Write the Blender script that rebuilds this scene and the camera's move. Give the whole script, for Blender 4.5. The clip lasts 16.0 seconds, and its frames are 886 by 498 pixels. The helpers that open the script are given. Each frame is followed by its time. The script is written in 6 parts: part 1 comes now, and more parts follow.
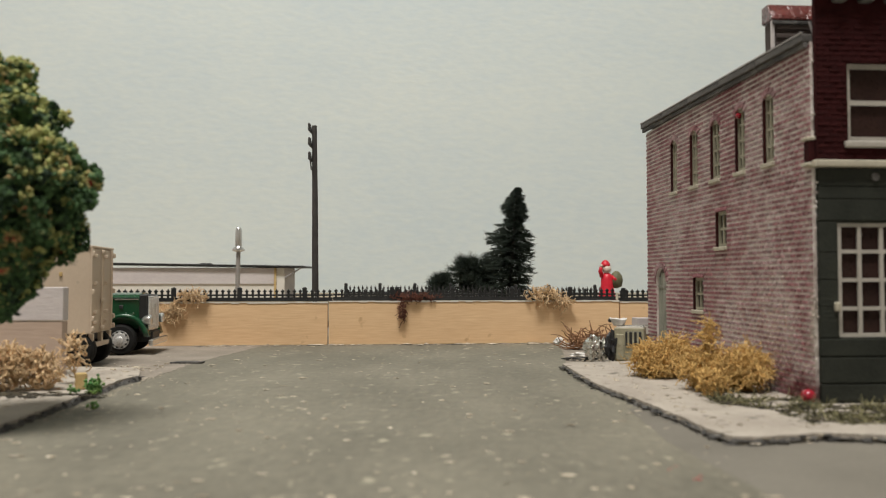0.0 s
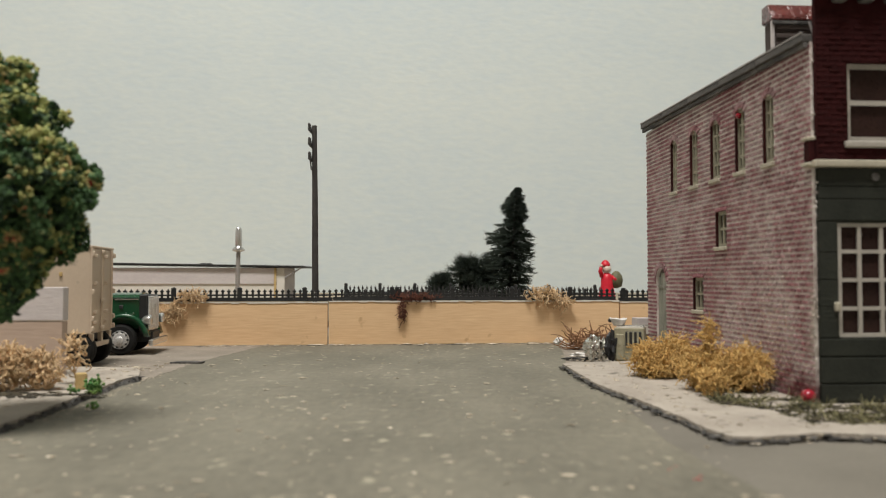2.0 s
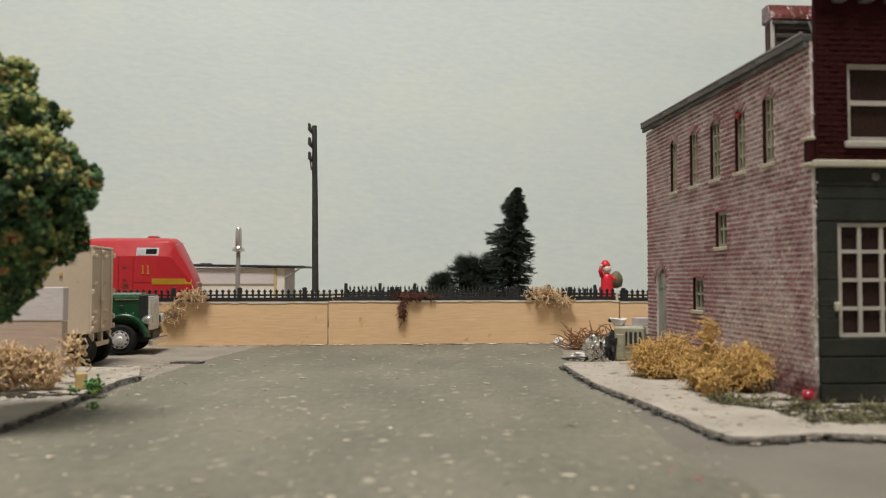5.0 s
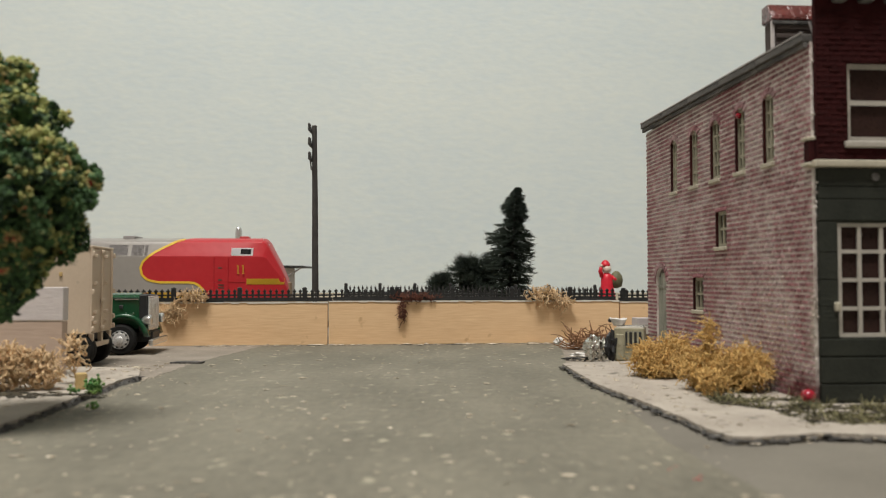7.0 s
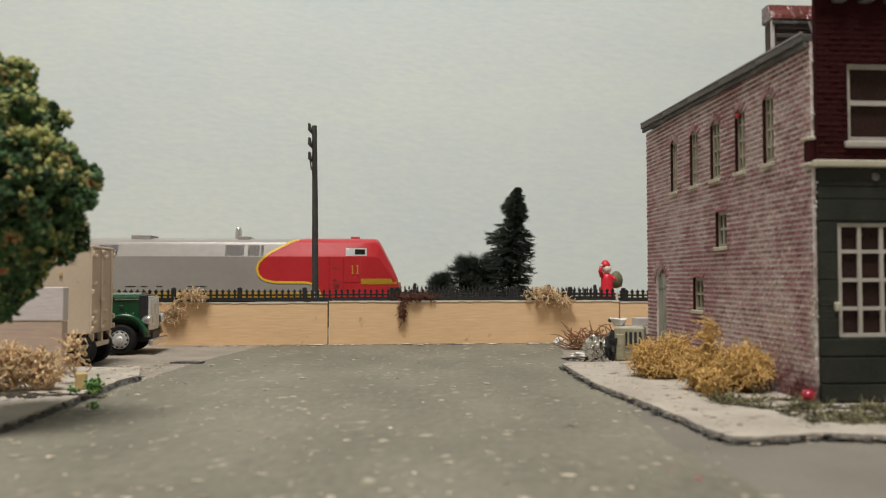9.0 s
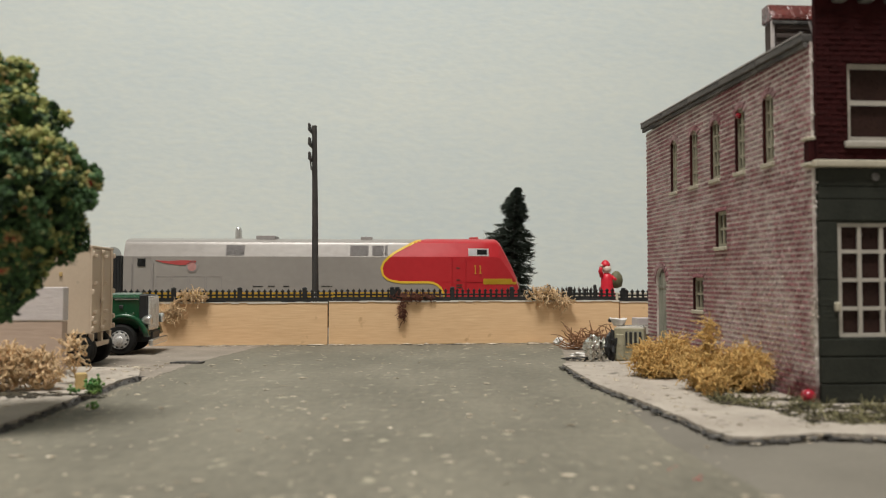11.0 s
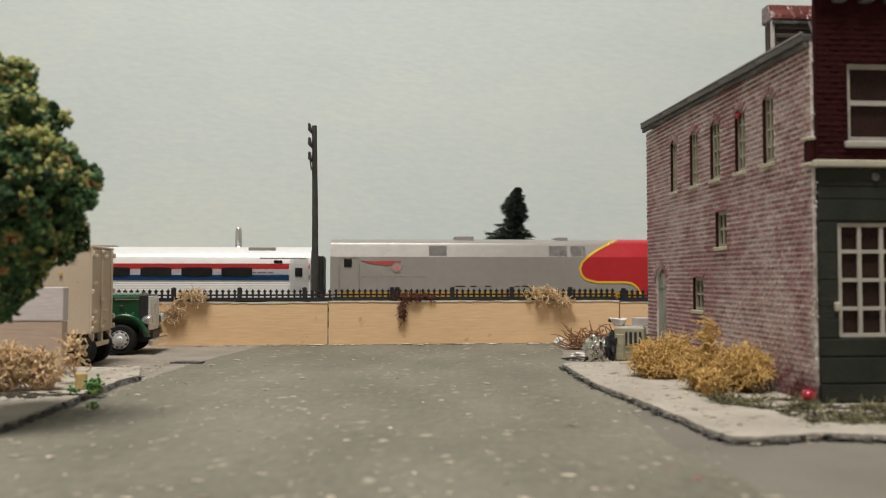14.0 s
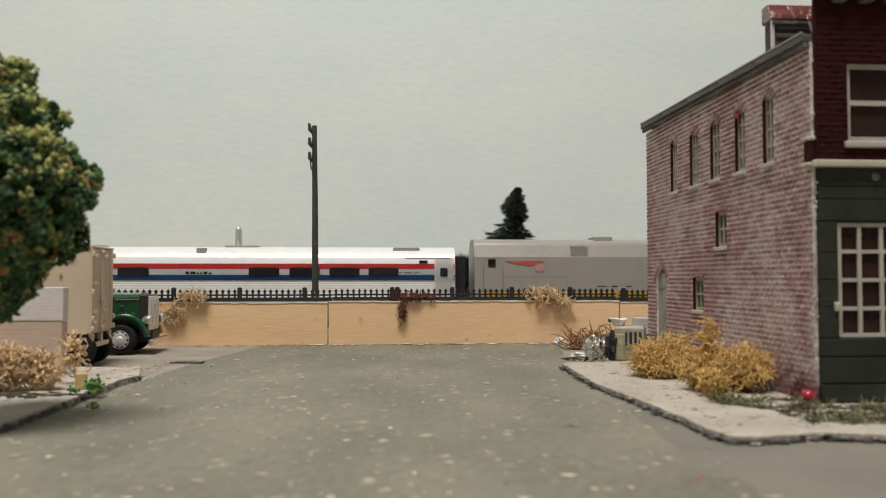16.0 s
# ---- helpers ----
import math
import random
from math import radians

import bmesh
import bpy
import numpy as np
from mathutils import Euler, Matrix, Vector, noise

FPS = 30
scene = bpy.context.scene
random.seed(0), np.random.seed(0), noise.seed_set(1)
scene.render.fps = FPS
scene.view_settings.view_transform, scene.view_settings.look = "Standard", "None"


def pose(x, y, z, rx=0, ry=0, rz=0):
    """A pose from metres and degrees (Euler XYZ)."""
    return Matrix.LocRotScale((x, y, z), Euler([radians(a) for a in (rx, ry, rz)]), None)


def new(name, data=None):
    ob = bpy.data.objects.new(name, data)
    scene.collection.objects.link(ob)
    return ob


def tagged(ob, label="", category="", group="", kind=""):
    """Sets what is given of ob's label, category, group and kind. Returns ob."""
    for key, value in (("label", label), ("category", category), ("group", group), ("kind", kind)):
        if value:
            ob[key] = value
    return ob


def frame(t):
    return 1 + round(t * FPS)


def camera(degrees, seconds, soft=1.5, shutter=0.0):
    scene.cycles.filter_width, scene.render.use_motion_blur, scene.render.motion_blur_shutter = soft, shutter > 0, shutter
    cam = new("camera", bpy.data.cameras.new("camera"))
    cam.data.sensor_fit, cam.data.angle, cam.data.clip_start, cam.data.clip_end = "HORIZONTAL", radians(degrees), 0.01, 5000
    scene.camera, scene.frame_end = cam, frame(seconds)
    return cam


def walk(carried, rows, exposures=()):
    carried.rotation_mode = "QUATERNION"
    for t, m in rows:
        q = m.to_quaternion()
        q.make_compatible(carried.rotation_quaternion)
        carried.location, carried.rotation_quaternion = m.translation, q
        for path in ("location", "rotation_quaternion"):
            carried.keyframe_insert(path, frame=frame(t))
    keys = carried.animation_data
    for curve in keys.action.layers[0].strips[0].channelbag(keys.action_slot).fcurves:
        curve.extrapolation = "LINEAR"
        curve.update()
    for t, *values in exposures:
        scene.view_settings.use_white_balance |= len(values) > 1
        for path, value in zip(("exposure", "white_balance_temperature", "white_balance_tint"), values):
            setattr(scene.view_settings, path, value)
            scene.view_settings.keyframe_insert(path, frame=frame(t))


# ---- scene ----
cam = camera(58.5, 16.0, soft=1.1)
cam.data.dof.use_dof = True
cam.data.dof.focus_distance = 0.36
cam.data.dof.aperture_fstop = 26.0
EYE = pose(0, 0, 0.0307, 92.21, 0, 0)
walk(cam, [(0.0, EYE), (16.0, EYE)], [(0.0, 0.0, 6500, 10), (16.0, 0.0, 6500, 10)])

# ---- light: a room with a ceiling fitting over the layout table ----
world = bpy.data.worlds.new("room")
world.use_nodes = True
world.node_tree.nodes["Background"].inputs[0].default_value = (0.05, 0.05, 0.05, 1)
scene.world = world
lamp = bpy.data.lights.new("ceiling_lamp", "AREA")
lamp.shape, lamp.size, lamp.size_y, lamp.energy, lamp.color = "RECTANGLE", 0.6, 0.3, 28.0, (1.0, 0.962, 0.905)
new("ceiling_lamp", lamp).matrix_world = pose(-0.14, -0.20, 1.43)


# ---- materials ----
def material(name, a, b, size, rough=0.8, metal=0.0, bump=0.3, fine=None, spec=0.5, island=0.0, coat=0.0, stretch=(1, 1, 1), speck=None, placed=False):
    """Two colours mixed by coarse and fine noise of a size in metres, with relief; speck: (colour, size, share); placed: the pattern runs on over neighbouring pieces."""
    m = bpy.data.materials.new(name)
    m.use_nodes = True
    nt = m.node_tree
    n, l = nt.nodes, nt.links
    bs = n["Principled BSDF"]
    tc = n.new("ShaderNodeTexCoord")
    mp = n.new("ShaderNodeMapping")
    mp.inputs["Scale"].default_value = stretch
    where = n.new("ShaderNodeNewGeometry").outputs["Position"] if placed else tc.outputs["Object"]
    l.new(where, mp.inputs["Vector"])
    n1, n2 = n.new("ShaderNodeTexNoise"), n.new("ShaderNodeTexNoise")
    n1.inputs["Scale"].default_value, n1.inputs["Detail"].default_value = 1 / size, 5
    n2.inputs["Scale"].default_value, n2.inputs["Detail"].default_value = 1 / (fine or size / 8), 4
    for q in (n1, n2):
        l.new(mp.outputs[0], q.inputs["Vector"])
    add = n.new("ShaderNodeMath")
    add.operation = "MULTIPLY_ADD"
    l.new(n2.outputs["Fac"], add.inputs[0])
    add.inputs[1].default_value = 0.6
    l.new(n1.outputs["Fac"], add.inputs[2])
    ramp = n.new("ShaderNodeMapRange")
    ramp.inputs[1].default_value, ramp.inputs[2].default_value = 0.55, 1.05
    l.new(add.outputs[0], ramp.inputs[0])
    mix = n.new("ShaderNodeMix")
    mix.data_type = "RGBA"
    mix.inputs[6].default_value, mix.inputs[7].default_value = (*a, 1), (*b, 1)
    l.new(ramp.outputs[0], mix.inputs[0])
    out = mix.outputs[2]
    if speck:
        n3 = n.new("ShaderNodeTexNoise")
        n3.inputs["Scale"].default_value, n3.inputs["Detail"].default_value = 1 / speck[1], 3
        l.new(where, n3.inputs["Vector"])
        r3 = n.new("ShaderNodeMapRange")
        r3.inputs[1].default_value, r3.inputs[2].default_value = speck[2], speck[2] + 0.09
        l.new(n3.outputs["Fac"], r3.inputs[0])
        m3 = n.new("ShaderNodeMix")
        m3.data_type = "RGBA"
        l.new(r3.outputs[0], m3.inputs[0])
        l.new(out, m3.inputs[6])
        m3.inputs[7].default_value = (*speck[0], 1)
        out = m3.outputs[2]
    if island:
        geo, oi = n.new("ShaderNodeNewGeometry"), n.new("ShaderNodeObjectInfo")
        su = n.new("ShaderNodeMath")
        su.operation = "ADD"
        l.new(geo.outputs["Random Per Island"], su.inputs[0])
        l.new(oi.outputs["Random"], su.inputs[1])
        fr = n.new("ShaderNodeMath")
        fr.operation = "FRACT"
        l.new(su.outputs[0], fr.inputs[0])
        mr = n.new("ShaderNodeMapRange")
        mr.inputs[3].default_value, mr.inputs[4].default_value = 1 - island, 1 + island
        l.new(fr.outputs[0], mr.inputs[0])
        hsv = n.new("ShaderNodeHueSaturation")
        l.new(mr.outputs[0], hsv.inputs["Value"])
        l.new(out, hsv.inputs["Color"])
        out = hsv.outputs[0]
    l.new(out, bs.inputs["Base Color"])
    rr = n.new("ShaderNodeMapRange")
    rr.inputs[3].default_value, rr.inputs[4].default_value = max(0.02, rough - 0.1), min(1, rough + 0.1)
    l.new(n2.outputs["Fac"], rr.inputs[0])
    l.new(rr.outputs[0], bs.inputs["Roughness"])
    bs.inputs["Metallic"].default_value = metal
    bs.inputs["Specular IOR Level"].default_value = spec
    bs.inputs["Coat Weight"].default_value = coat
    if bump:
        bp = n.new("ShaderNodeBump")
        bp.inputs["Strength"].default_value = bump
        bp.inputs["Distance"].default_value = (fine or size / 8) * 0.5
        l.new(n2.outputs["Fac"], bp.inputs["Height"])
        l.new(bp.outputs[0], bs.inputs["Normal"])
    return m


M_BACK = material("painted_room_wall", (0.63, 0.715, 0.745), (0.735, 0.79, 0.765), 0.35, 0.75, bump=0.045, fine=0.012, stretch=(1, 1, 2.6))
M_ROOM = material("white_room_paint", (0.68, 0.66, 0.62), (0.74, 0.72, 0.68), 0.3, 0.9, bump=0.1)
M_ROAD = material("painted_road", (0.120, 0.112, 0.085), (0.222, 0.205, 0.156), 0.034, 0.8, bump=0.5, fine=0.0020, stretch=(1, 0.5, 1), speck=((0.38, 0.35, 0.26), 0.0050, 0.635))
M_ROAD2 = material("grey_card_road", (0.135, 0.123, 0.100), (0.20, 0.184, 0.152), 0.03, 0.85, bump=0.3, fine=0.001, speck=((0.16, 0.14, 0.11), 0.003, 0.68))
M_LOT = material("dusty_tan_ground", (0.20, 0.172, 0.140), (0.315, 0.275, 0.228), 0.018, 0.9, bump=0.5, fine=0.0011, speck=((0.40, 0.35, 0.29), 0.004, 0.64))
M_PAVE = material("card_pavement", (0.31, 0.272, 0.228), (0.45, 0.405, 0.345), 0.014, 0.9, bump=0.6, fine=0.0011, speck=((0.16, 0.145, 0.12), 0.005, 0.61))
M_KERB = material("dark_kerb_edge", (0.012, 0.012, 0.013), (0.15, 0.142, 0.13), 0.004, 0.85, bump=0.6, fine=0.0006)
M_WOOD = material("basswood_strip", (0.70, 0.455, 0.25), (0.86, 0.61, 0.365), 0.026, 0.6, bump=0.16, fine=0.0009, stretch=(0.10, 1, 1), speck=((0.58, 0.37, 0.20), 0.007, 0.66))
M_EARTH = material("scatter_earth", (0.30, 0.25, 0.18), (0.42, 0.36, 0.27), 0.02, 0.95, bump=0.6, fine=0.001)
M_BALLAST = material("grey_ballast", (0.16, 0.15, 0.14), (0.30, 0.28, 0.26), 0.003, 0.95, bump=0.9, fine=0.0008)
M_BLACK = material("black_plastic", (0.012, 0.013, 0.014), (0.022, 0.023, 0.024), 0.004, 0.5, bump=0.1)
M_POLE = material("dark_brown_plastic", (0.035, 0.032, 0.03), (0.06, 0.055, 0.05), 0.004, 0.65, bump=0.2)
M_WHITE = material("white_plastic", (0.66, 0.63, 0.57), (0.76, 0.73, 0.67), 0.006, 0.5, bump=0.15)
M_CREAM = material("cream_window_paint", (0.42, 0.385, 0.30), (0.55, 0.51, 0.41), 0.003, 0.7, bump=0.2)
M_GLASS = material("dark_glazing", (0.022, 0.013, 0.012), (0.045, 0.024, 0.02), 0.006, 0.3, bump=0.0, spec=0.12)


def washed_brick(name, dark, light, wash, low, high, cover, island):
    """Old brick or mortar, under patchy whitewash, with spilt red paint and bare plaster at the building's corner."""
    m = bpy.data.materials.new(name)
    m.use_nodes = True
    n, l = m.node_tree.nodes, m.node_tree.links
    bs, geo = n["Principled BSDF"], n.new("ShaderNodeNewGeometry")

    def noise_of(size, detail, stretch=(1, 1, 1)):
        mp, q = n.new("ShaderNodeMapping"), n.new("ShaderNodeTexNoise")
        mp.inputs["Scale"].default_value = stretch
        q.inputs["Scale"].default_value, q.inputs["Detail"].default_value = 1 / size, detail
        l.new(geo.outputs["Position"], mp.inputs["Vector"])
        l.new(mp.outputs[0], q.inputs["Vector"])
        return q.outputs["Fac"]

    def ranged(value, a, b, c=0.0, d=1.0):
        q = n.new("ShaderNodeMapRange")
        for i, w in enumerate((a, b, c, d)):
            q.inputs[i + 1].default_value = w
        l.new(value, q.inputs[0])
        return q.outputs[0]

    def maths(kind, a, b):
        q = n.new("ShaderNodeMath")
        q.operation = kind
        for i, w in enumerate((a, b)):
            if isinstance(w, (int, float)):
                q.inputs[i].default_value = w
            else:
                l.new(w, q.inputs[i])
        return q.outputs[0]

    def mixed(fac, a, b):
        q = n.new("ShaderNodeMix")
        q.data_type = "RGBA"
        l.new(fac, q.inputs[0])
        for i, w in ((6, a), (7, b)):
            if isinstance(w, tuple):
                q.inputs[i].default_value = (*w, 1)
            else:
                l.new(w, q.inputs[i])
        return q.outputs[2]

    def near(place, scale, inner, outer):
        sub, mul, ln = n.new("ShaderNodeVectorMath"), n.new("ShaderNodeVectorMath"), n.new("ShaderNodeVectorMath")
        sub.operation, mul.operation, ln.operation = "SUBTRACT", "MULTIPLY", "LENGTH"
        l.new(geo.outputs["Position"], sub.inputs[0])
        sub.inputs[1].default_value = place
        l.new(sub.outputs[0], mul.inputs[0])
        mul.inputs[1].default_value = scale
        l.new(mul.outputs[0], ln.inputs[0])
        far = maths("ADD", ln.outputs["Value"], maths("MULTIPLY", mid, 0.008))
        return ranged(far, outer, inner)

    big, mid, fine = noise_of(0.030, 3, (1, 1, 0.7)), noise_of(0.0048, 4, (1, 1, 1.8)), noise_of(0.0008, 3)
    col = mixed(ranged(maths("ADD", fine, maths("MULTIPLY", mid, 0.6)), 0.45, 1.15), dark, light)
    patch = ranged(maths("ADD", maths("MULTIPLY", big, 0.65), maths("MULTIPLY", mid, 0.45)), low, high)
    col = mixed(maths("MULTIPLY", patch, cover), col, wash)
    col = mixed(maths("MULTIPLY", near((0.0875, 0.1870, 0.020), (1, 1, 0.24), 0.0048, 0.0080), 0.8), col, (0.50, 0.46, 0.40))
    spill = near((0.0865, 0.1925, 0.0010), (1, 0.55, 0.9), 0.0080, 0.0125)
    col = mixed(maths("MULTIPLY", spill, 0.80), col, (0.105, 0.012, 0.020))
    oi, hsv = n.new("ShaderNodeObjectInfo"), n.new("ShaderNodeHueSaturation")
    shift = maths("FRACT", maths("ADD", geo.outputs["Random Per Island"], oi.outputs["Random"]), 0)
    l.new(ranged(shift, 0, 1, 1 - island, 1 + island), hsv.inputs["Value"])
    l.new(col, hsv.inputs["Color"])
    l.new(hsv.outputs[0], bs.inputs["Base Color"])
    l.new(ranged(spill, 0, 1, 0.85, 0.4), bs.inputs["Roughness"])
    bs.inputs["Specular IOR Level"].default_value = 0.35
    bp = n.new("ShaderNodeBump")
    bp.inputs["Strength"].default_value, bp.inputs["Distance"].default_value = 0.5, 0.0005
    l.new(fine, bp.inputs["Height"])
    l.new(bp.outputs[0], bs.inputs["Normal"])
    return m


M_BRICK = washed_brick("whitewashed_brick", (0.178, 0.055, 0.066), (0.335, 0.172, 0.185), (0.44, 0.35, 0.345), 0.52, 0.64, 0.62, 0.25)
M_MORTAR = washed_brick("pale_mortar", (0.44, 0.335, 0.32), (0.62, 0.55, 0.515), (0.76, 0.71, 0.67), 0.46, 0.60, 0.9, 0.0)
M_RED = material("dark_red_brick", (0.026, 0.0042, 0.0048), (0.043, 0.0075, 0.0076), 0.008, 0.8, bump=0.4, fine=0.0007, island=0.2, spec=0.15)
M_REDM = material("dark_red_mortar", (0.027, 0.0045, 0.0055), (0.042, 0.0075, 0.008), 0.008, 0.9, bump=0.3, spec=0.15)
M_SHOP = material("grey_green_boards", (0.022, 0.025, 0.020), (0.041, 0.044, 0.036), 0.010, 0.65, bump=0.3, fine=0.0008, spec=0.2)
M_ROOF = material("weathered_grey_roof", (0.040, 0.038, 0.037), (0.19, 0.18, 0.172), 0.005, 0.8, bump=0.5, fine=0.0008, stretch=(1, 0.3, 1))
M_CHIM = material("shiny_red_brown", (0.085, 0.016, 0.014), (0.15, 0.032, 0.028), 0.004, 0.28, bump=1.0, fine=0.0030, coat=1.0)
M_CHIMD = material("dark_brown_block", (0.06, 0.045, 0.04), (0.10, 0.075, 0.065), 0.003, 0.8)
M_SILVER = material("silver_paint", (0.305, 0.285, 0.265), (0.345, 0.322, 0.30), 0.03, 0.34, metal=0.12, bump=0.03)
M_SILVER2 = material("bright_silver_plastic", (0.74, 0.735, 0.73), (0.80, 0.795, 0.79), 0.03, 0.38, metal=0.15, bump=0.03)
M_LOCORED = material("red_loco_paint", (0.44, 0.015, 0.023), (0.50, 0.022, 0.030), 0.03, 0.36, bump=0.02)
M_YELLOW = material("yellow_stripe_paint", (0.72, 0.46, 0.035), (0.78, 0.52, 0.05), 0.01, 0.45, bump=0.02)
M_STRED = material("red_stripe_paint", (0.62, 0.04, 0.045), (0.66, 0.05, 0.055), 0.02, 0.4, bump=0.0)
M_STWHITE = material("white_stripe_paint", (0.72, 0.72, 0.74), (0.76, 0.76, 0.78), 0.02, 0.4, bump=0.0)
M_STBLUE = material("blue_stripe_paint", (0.015, 0.07, 0.22), (0.02, 0.085, 0.25), 0.02, 0.4, bump=0.0)
M_GRILLE = material("grey_grille", (0.27, 0.25, 0.245), (0.33, 0.31, 0.30), 0.002, 0.6, bump=0.4, fine=0.0006)
M_CARGLASS = material("smoked_window", (0.02, 0.022, 0.024), (0.035, 0.036, 0.036), 0.01, 0.12, bump=0.0)
M_BEIGE = material("beige_van_plastic", (0.54, 0.435, 0.33), (0.60, 0.49, 0.375), 0.02, 0.5, bump=0.1, fine=0.001, speck=((0.40, 0.33, 0.25), 0.004, 0.68))
M_GREEN = material("green_truck_enamel", (0.005, 0.052, 0.020), (0.008, 0.070, 0.028), 0.01, 0.22, bump=0.05, coat=0.5)
M_CHROME = material("chrome_plating", (0.72, 0.72, 0.72), (0.85, 0.85, 0.85), 0.002, 0.30, metal=1.0, bump=0.15)
M_TYRE = material("black_rubber", (0.010, 0.010, 0.010), (0.018, 0.018, 0.017), 0.003, 0.8, bump=0.3, spec=0.2)
M_DOOR = material("weathered_pale_wood", (0.15, 0.155, 0.125), (0.38, 0.38, 0.32), 0.004, 0.85, bump=0.5, fine=0.0007, stretch=(1, 1, 0.2))
M_FRAME = material("cream_white_frame", (0.38, 0.355, 0.315), (0.50, 0.47, 0.42), 0.006, 0.55, bump=0.15)
M_RIM = material("polished_rim", (0.74, 0.74, 0.73), (0.86, 0.86, 0.85), 0.002, 0.25, metal=0.55, bump=0.1)
M_SASH = material("dull_sash_paint", (0.25, 0.235, 0.165), (0.40, 0.375, 0.285), 0.003, 0.7, bump=0.2)
M_LILAC = material("whitewashed_board", (0.52, 0.475, 0.475), (0.64, 0.595, 0.58), 0.01, 0.75, bump=0.25, fine=0.001, stretch=(0.3, 1, 1))
M_RAIL = material("brown_rail", (0.12, 0.09, 0.07), (0.2, 0.16, 0.13), 0.004, 0.5, metal=0.6)


# ---- mesh helpers ----
def box(bm, x0, x1, y0, y1, z0, z1, bevel=0.0):
    r = bmesh.ops.create_cube(bm, size=1.0)
    for v in r["verts"]:
        v.co = Vector(((x0 + x1) / 2 + v.co.x * (x1 - x0), (y0 + y1) / 2 + v.co.y * (y1 - y0), (z0 + z1) / 2 + v.co.z * (z1 - z0)))
    if bevel:
        es = list({e for v in r["verts"] for e in v.link_edges})
        bmesh.ops.bevel(bm, geom=es, offset=bevel, segments=2, affect="EDGES", profile=0.5)
    return bm


def tube(bm, pts, radii, seg=8, caps=True):
    """A tube along points, with a radius for each."""
    rings = []
    for i, p in enumerate(pts):
        p = Vector(p)
        d = (Vector(pts[min(i + 1, len(pts) - 1)]) - Vector(pts[max(i - 1, 0)])).normalized()
        u = d.orthogonal().normalized()
        w = d.cross(u)
        r = radii[i] if isinstance(radii, (list, tuple)) else radii
        rings.append([bm.verts.new(p + (u * math.cos(2 * math.pi * k / seg) + w * math.sin(2 * math.pi * k / seg)) * r) for k in range(seg)])
    for a, b in zip(rings, rings[1:]):
        for k in range(seg):
            bm.faces.new((a[k], a[(k + 1) % seg], b[(k + 1) % seg], b[k]))
    if caps:
        bm.faces.new(rings[0][::-1])
        bm.faces.new(rings[-1])
    return bm


def lathe(bm, profile, seg=24, axis="z", at=(0, 0, 0)):
    """Turns (radius, height) pairs about an axis."""
    rings = []
    for r, h in profile:
        ring = []
        for k in range(seg):
            c, s = r * math.cos(2 * math.pi * k / seg), r * math.sin(2 * math.pi * k / seg)
            v = {"z": (c, s, h), "y": (c, h, -s), "x": (h, c, s)}[axis]
            ring.append(bm.verts.new(Vector(at) + Vector(v)))
        rings.append(ring)
    for a, b in zip(rings, rings[1:]):
        for k in range(seg):
            bm.faces.new((a[k], a[(k + 1) % seg], b[(k + 1) % seg], b[k]))
    bm.faces.new(rings[0][::-1])
    bm.faces.new(rings[-1])
    return bm


def prism(bm, outline, d0, d1, axis="y"):
    """Extrudes an outline of (a, b) pairs from d0 to d1 along an axis."""
    def put(a, b, d):
        return {"y": (a, d, b), "x": (d, a, b), "z": (a, b, d)}[axis]
    p = [bm.verts.new(put(a, b, d0)) for a, b in outline]
    q = [bm.verts.new(put(a, b, d1)) for a, b in outline]
    bm.faces.new(p)
    bm.faces.new(q[::-1])
    for i in range(len(p)):
        j = (i + 1) % len(p)
        bm.faces.new((p[j], p[i], q[i], q[j]))
    bmesh.ops.recalc_face_normals(bm, faces=bm.faces[:])
    return bm


def mesh_of(bm, name, mat, smooth=False):
    me = bpy.data.meshes.new(name)
    bm.normal_update()
    bm.to_mesh(me)
    bm.free()
    me.materials.append(mat)
    if smooth:
        for p in me.polygons:
            p.use_smooth = True
    return me


def part(name, bm, mat, parent, label="", smooth=False):
    ob = new(name, mesh_of(bm, name, mat, smooth))
    ob.parent = parent
    return tagged(ob, label)


def again(ob, m):
    """Another object on the same mesh, beside ob under the same thing."""
    o = bpy.data.objects.new(ob.name.split(".")[0], ob.data)
    scene.collection.objects.link(o)
    o.parent = ob.parent
    o.matrix_basis = m
    return o


def thing(name, m, label, category, group=""):
    ob = new(name)
    ob.empty_display_size = 0.005
    ob.matrix_world = m
    return tagged(ob, label, category, group)


def setting(name, bm, mat, label, category, smooth=False):
    return tagged(new(name, mesh_of(bm, name, mat, smooth)), label, category, "", "structure")


B = bmesh.new


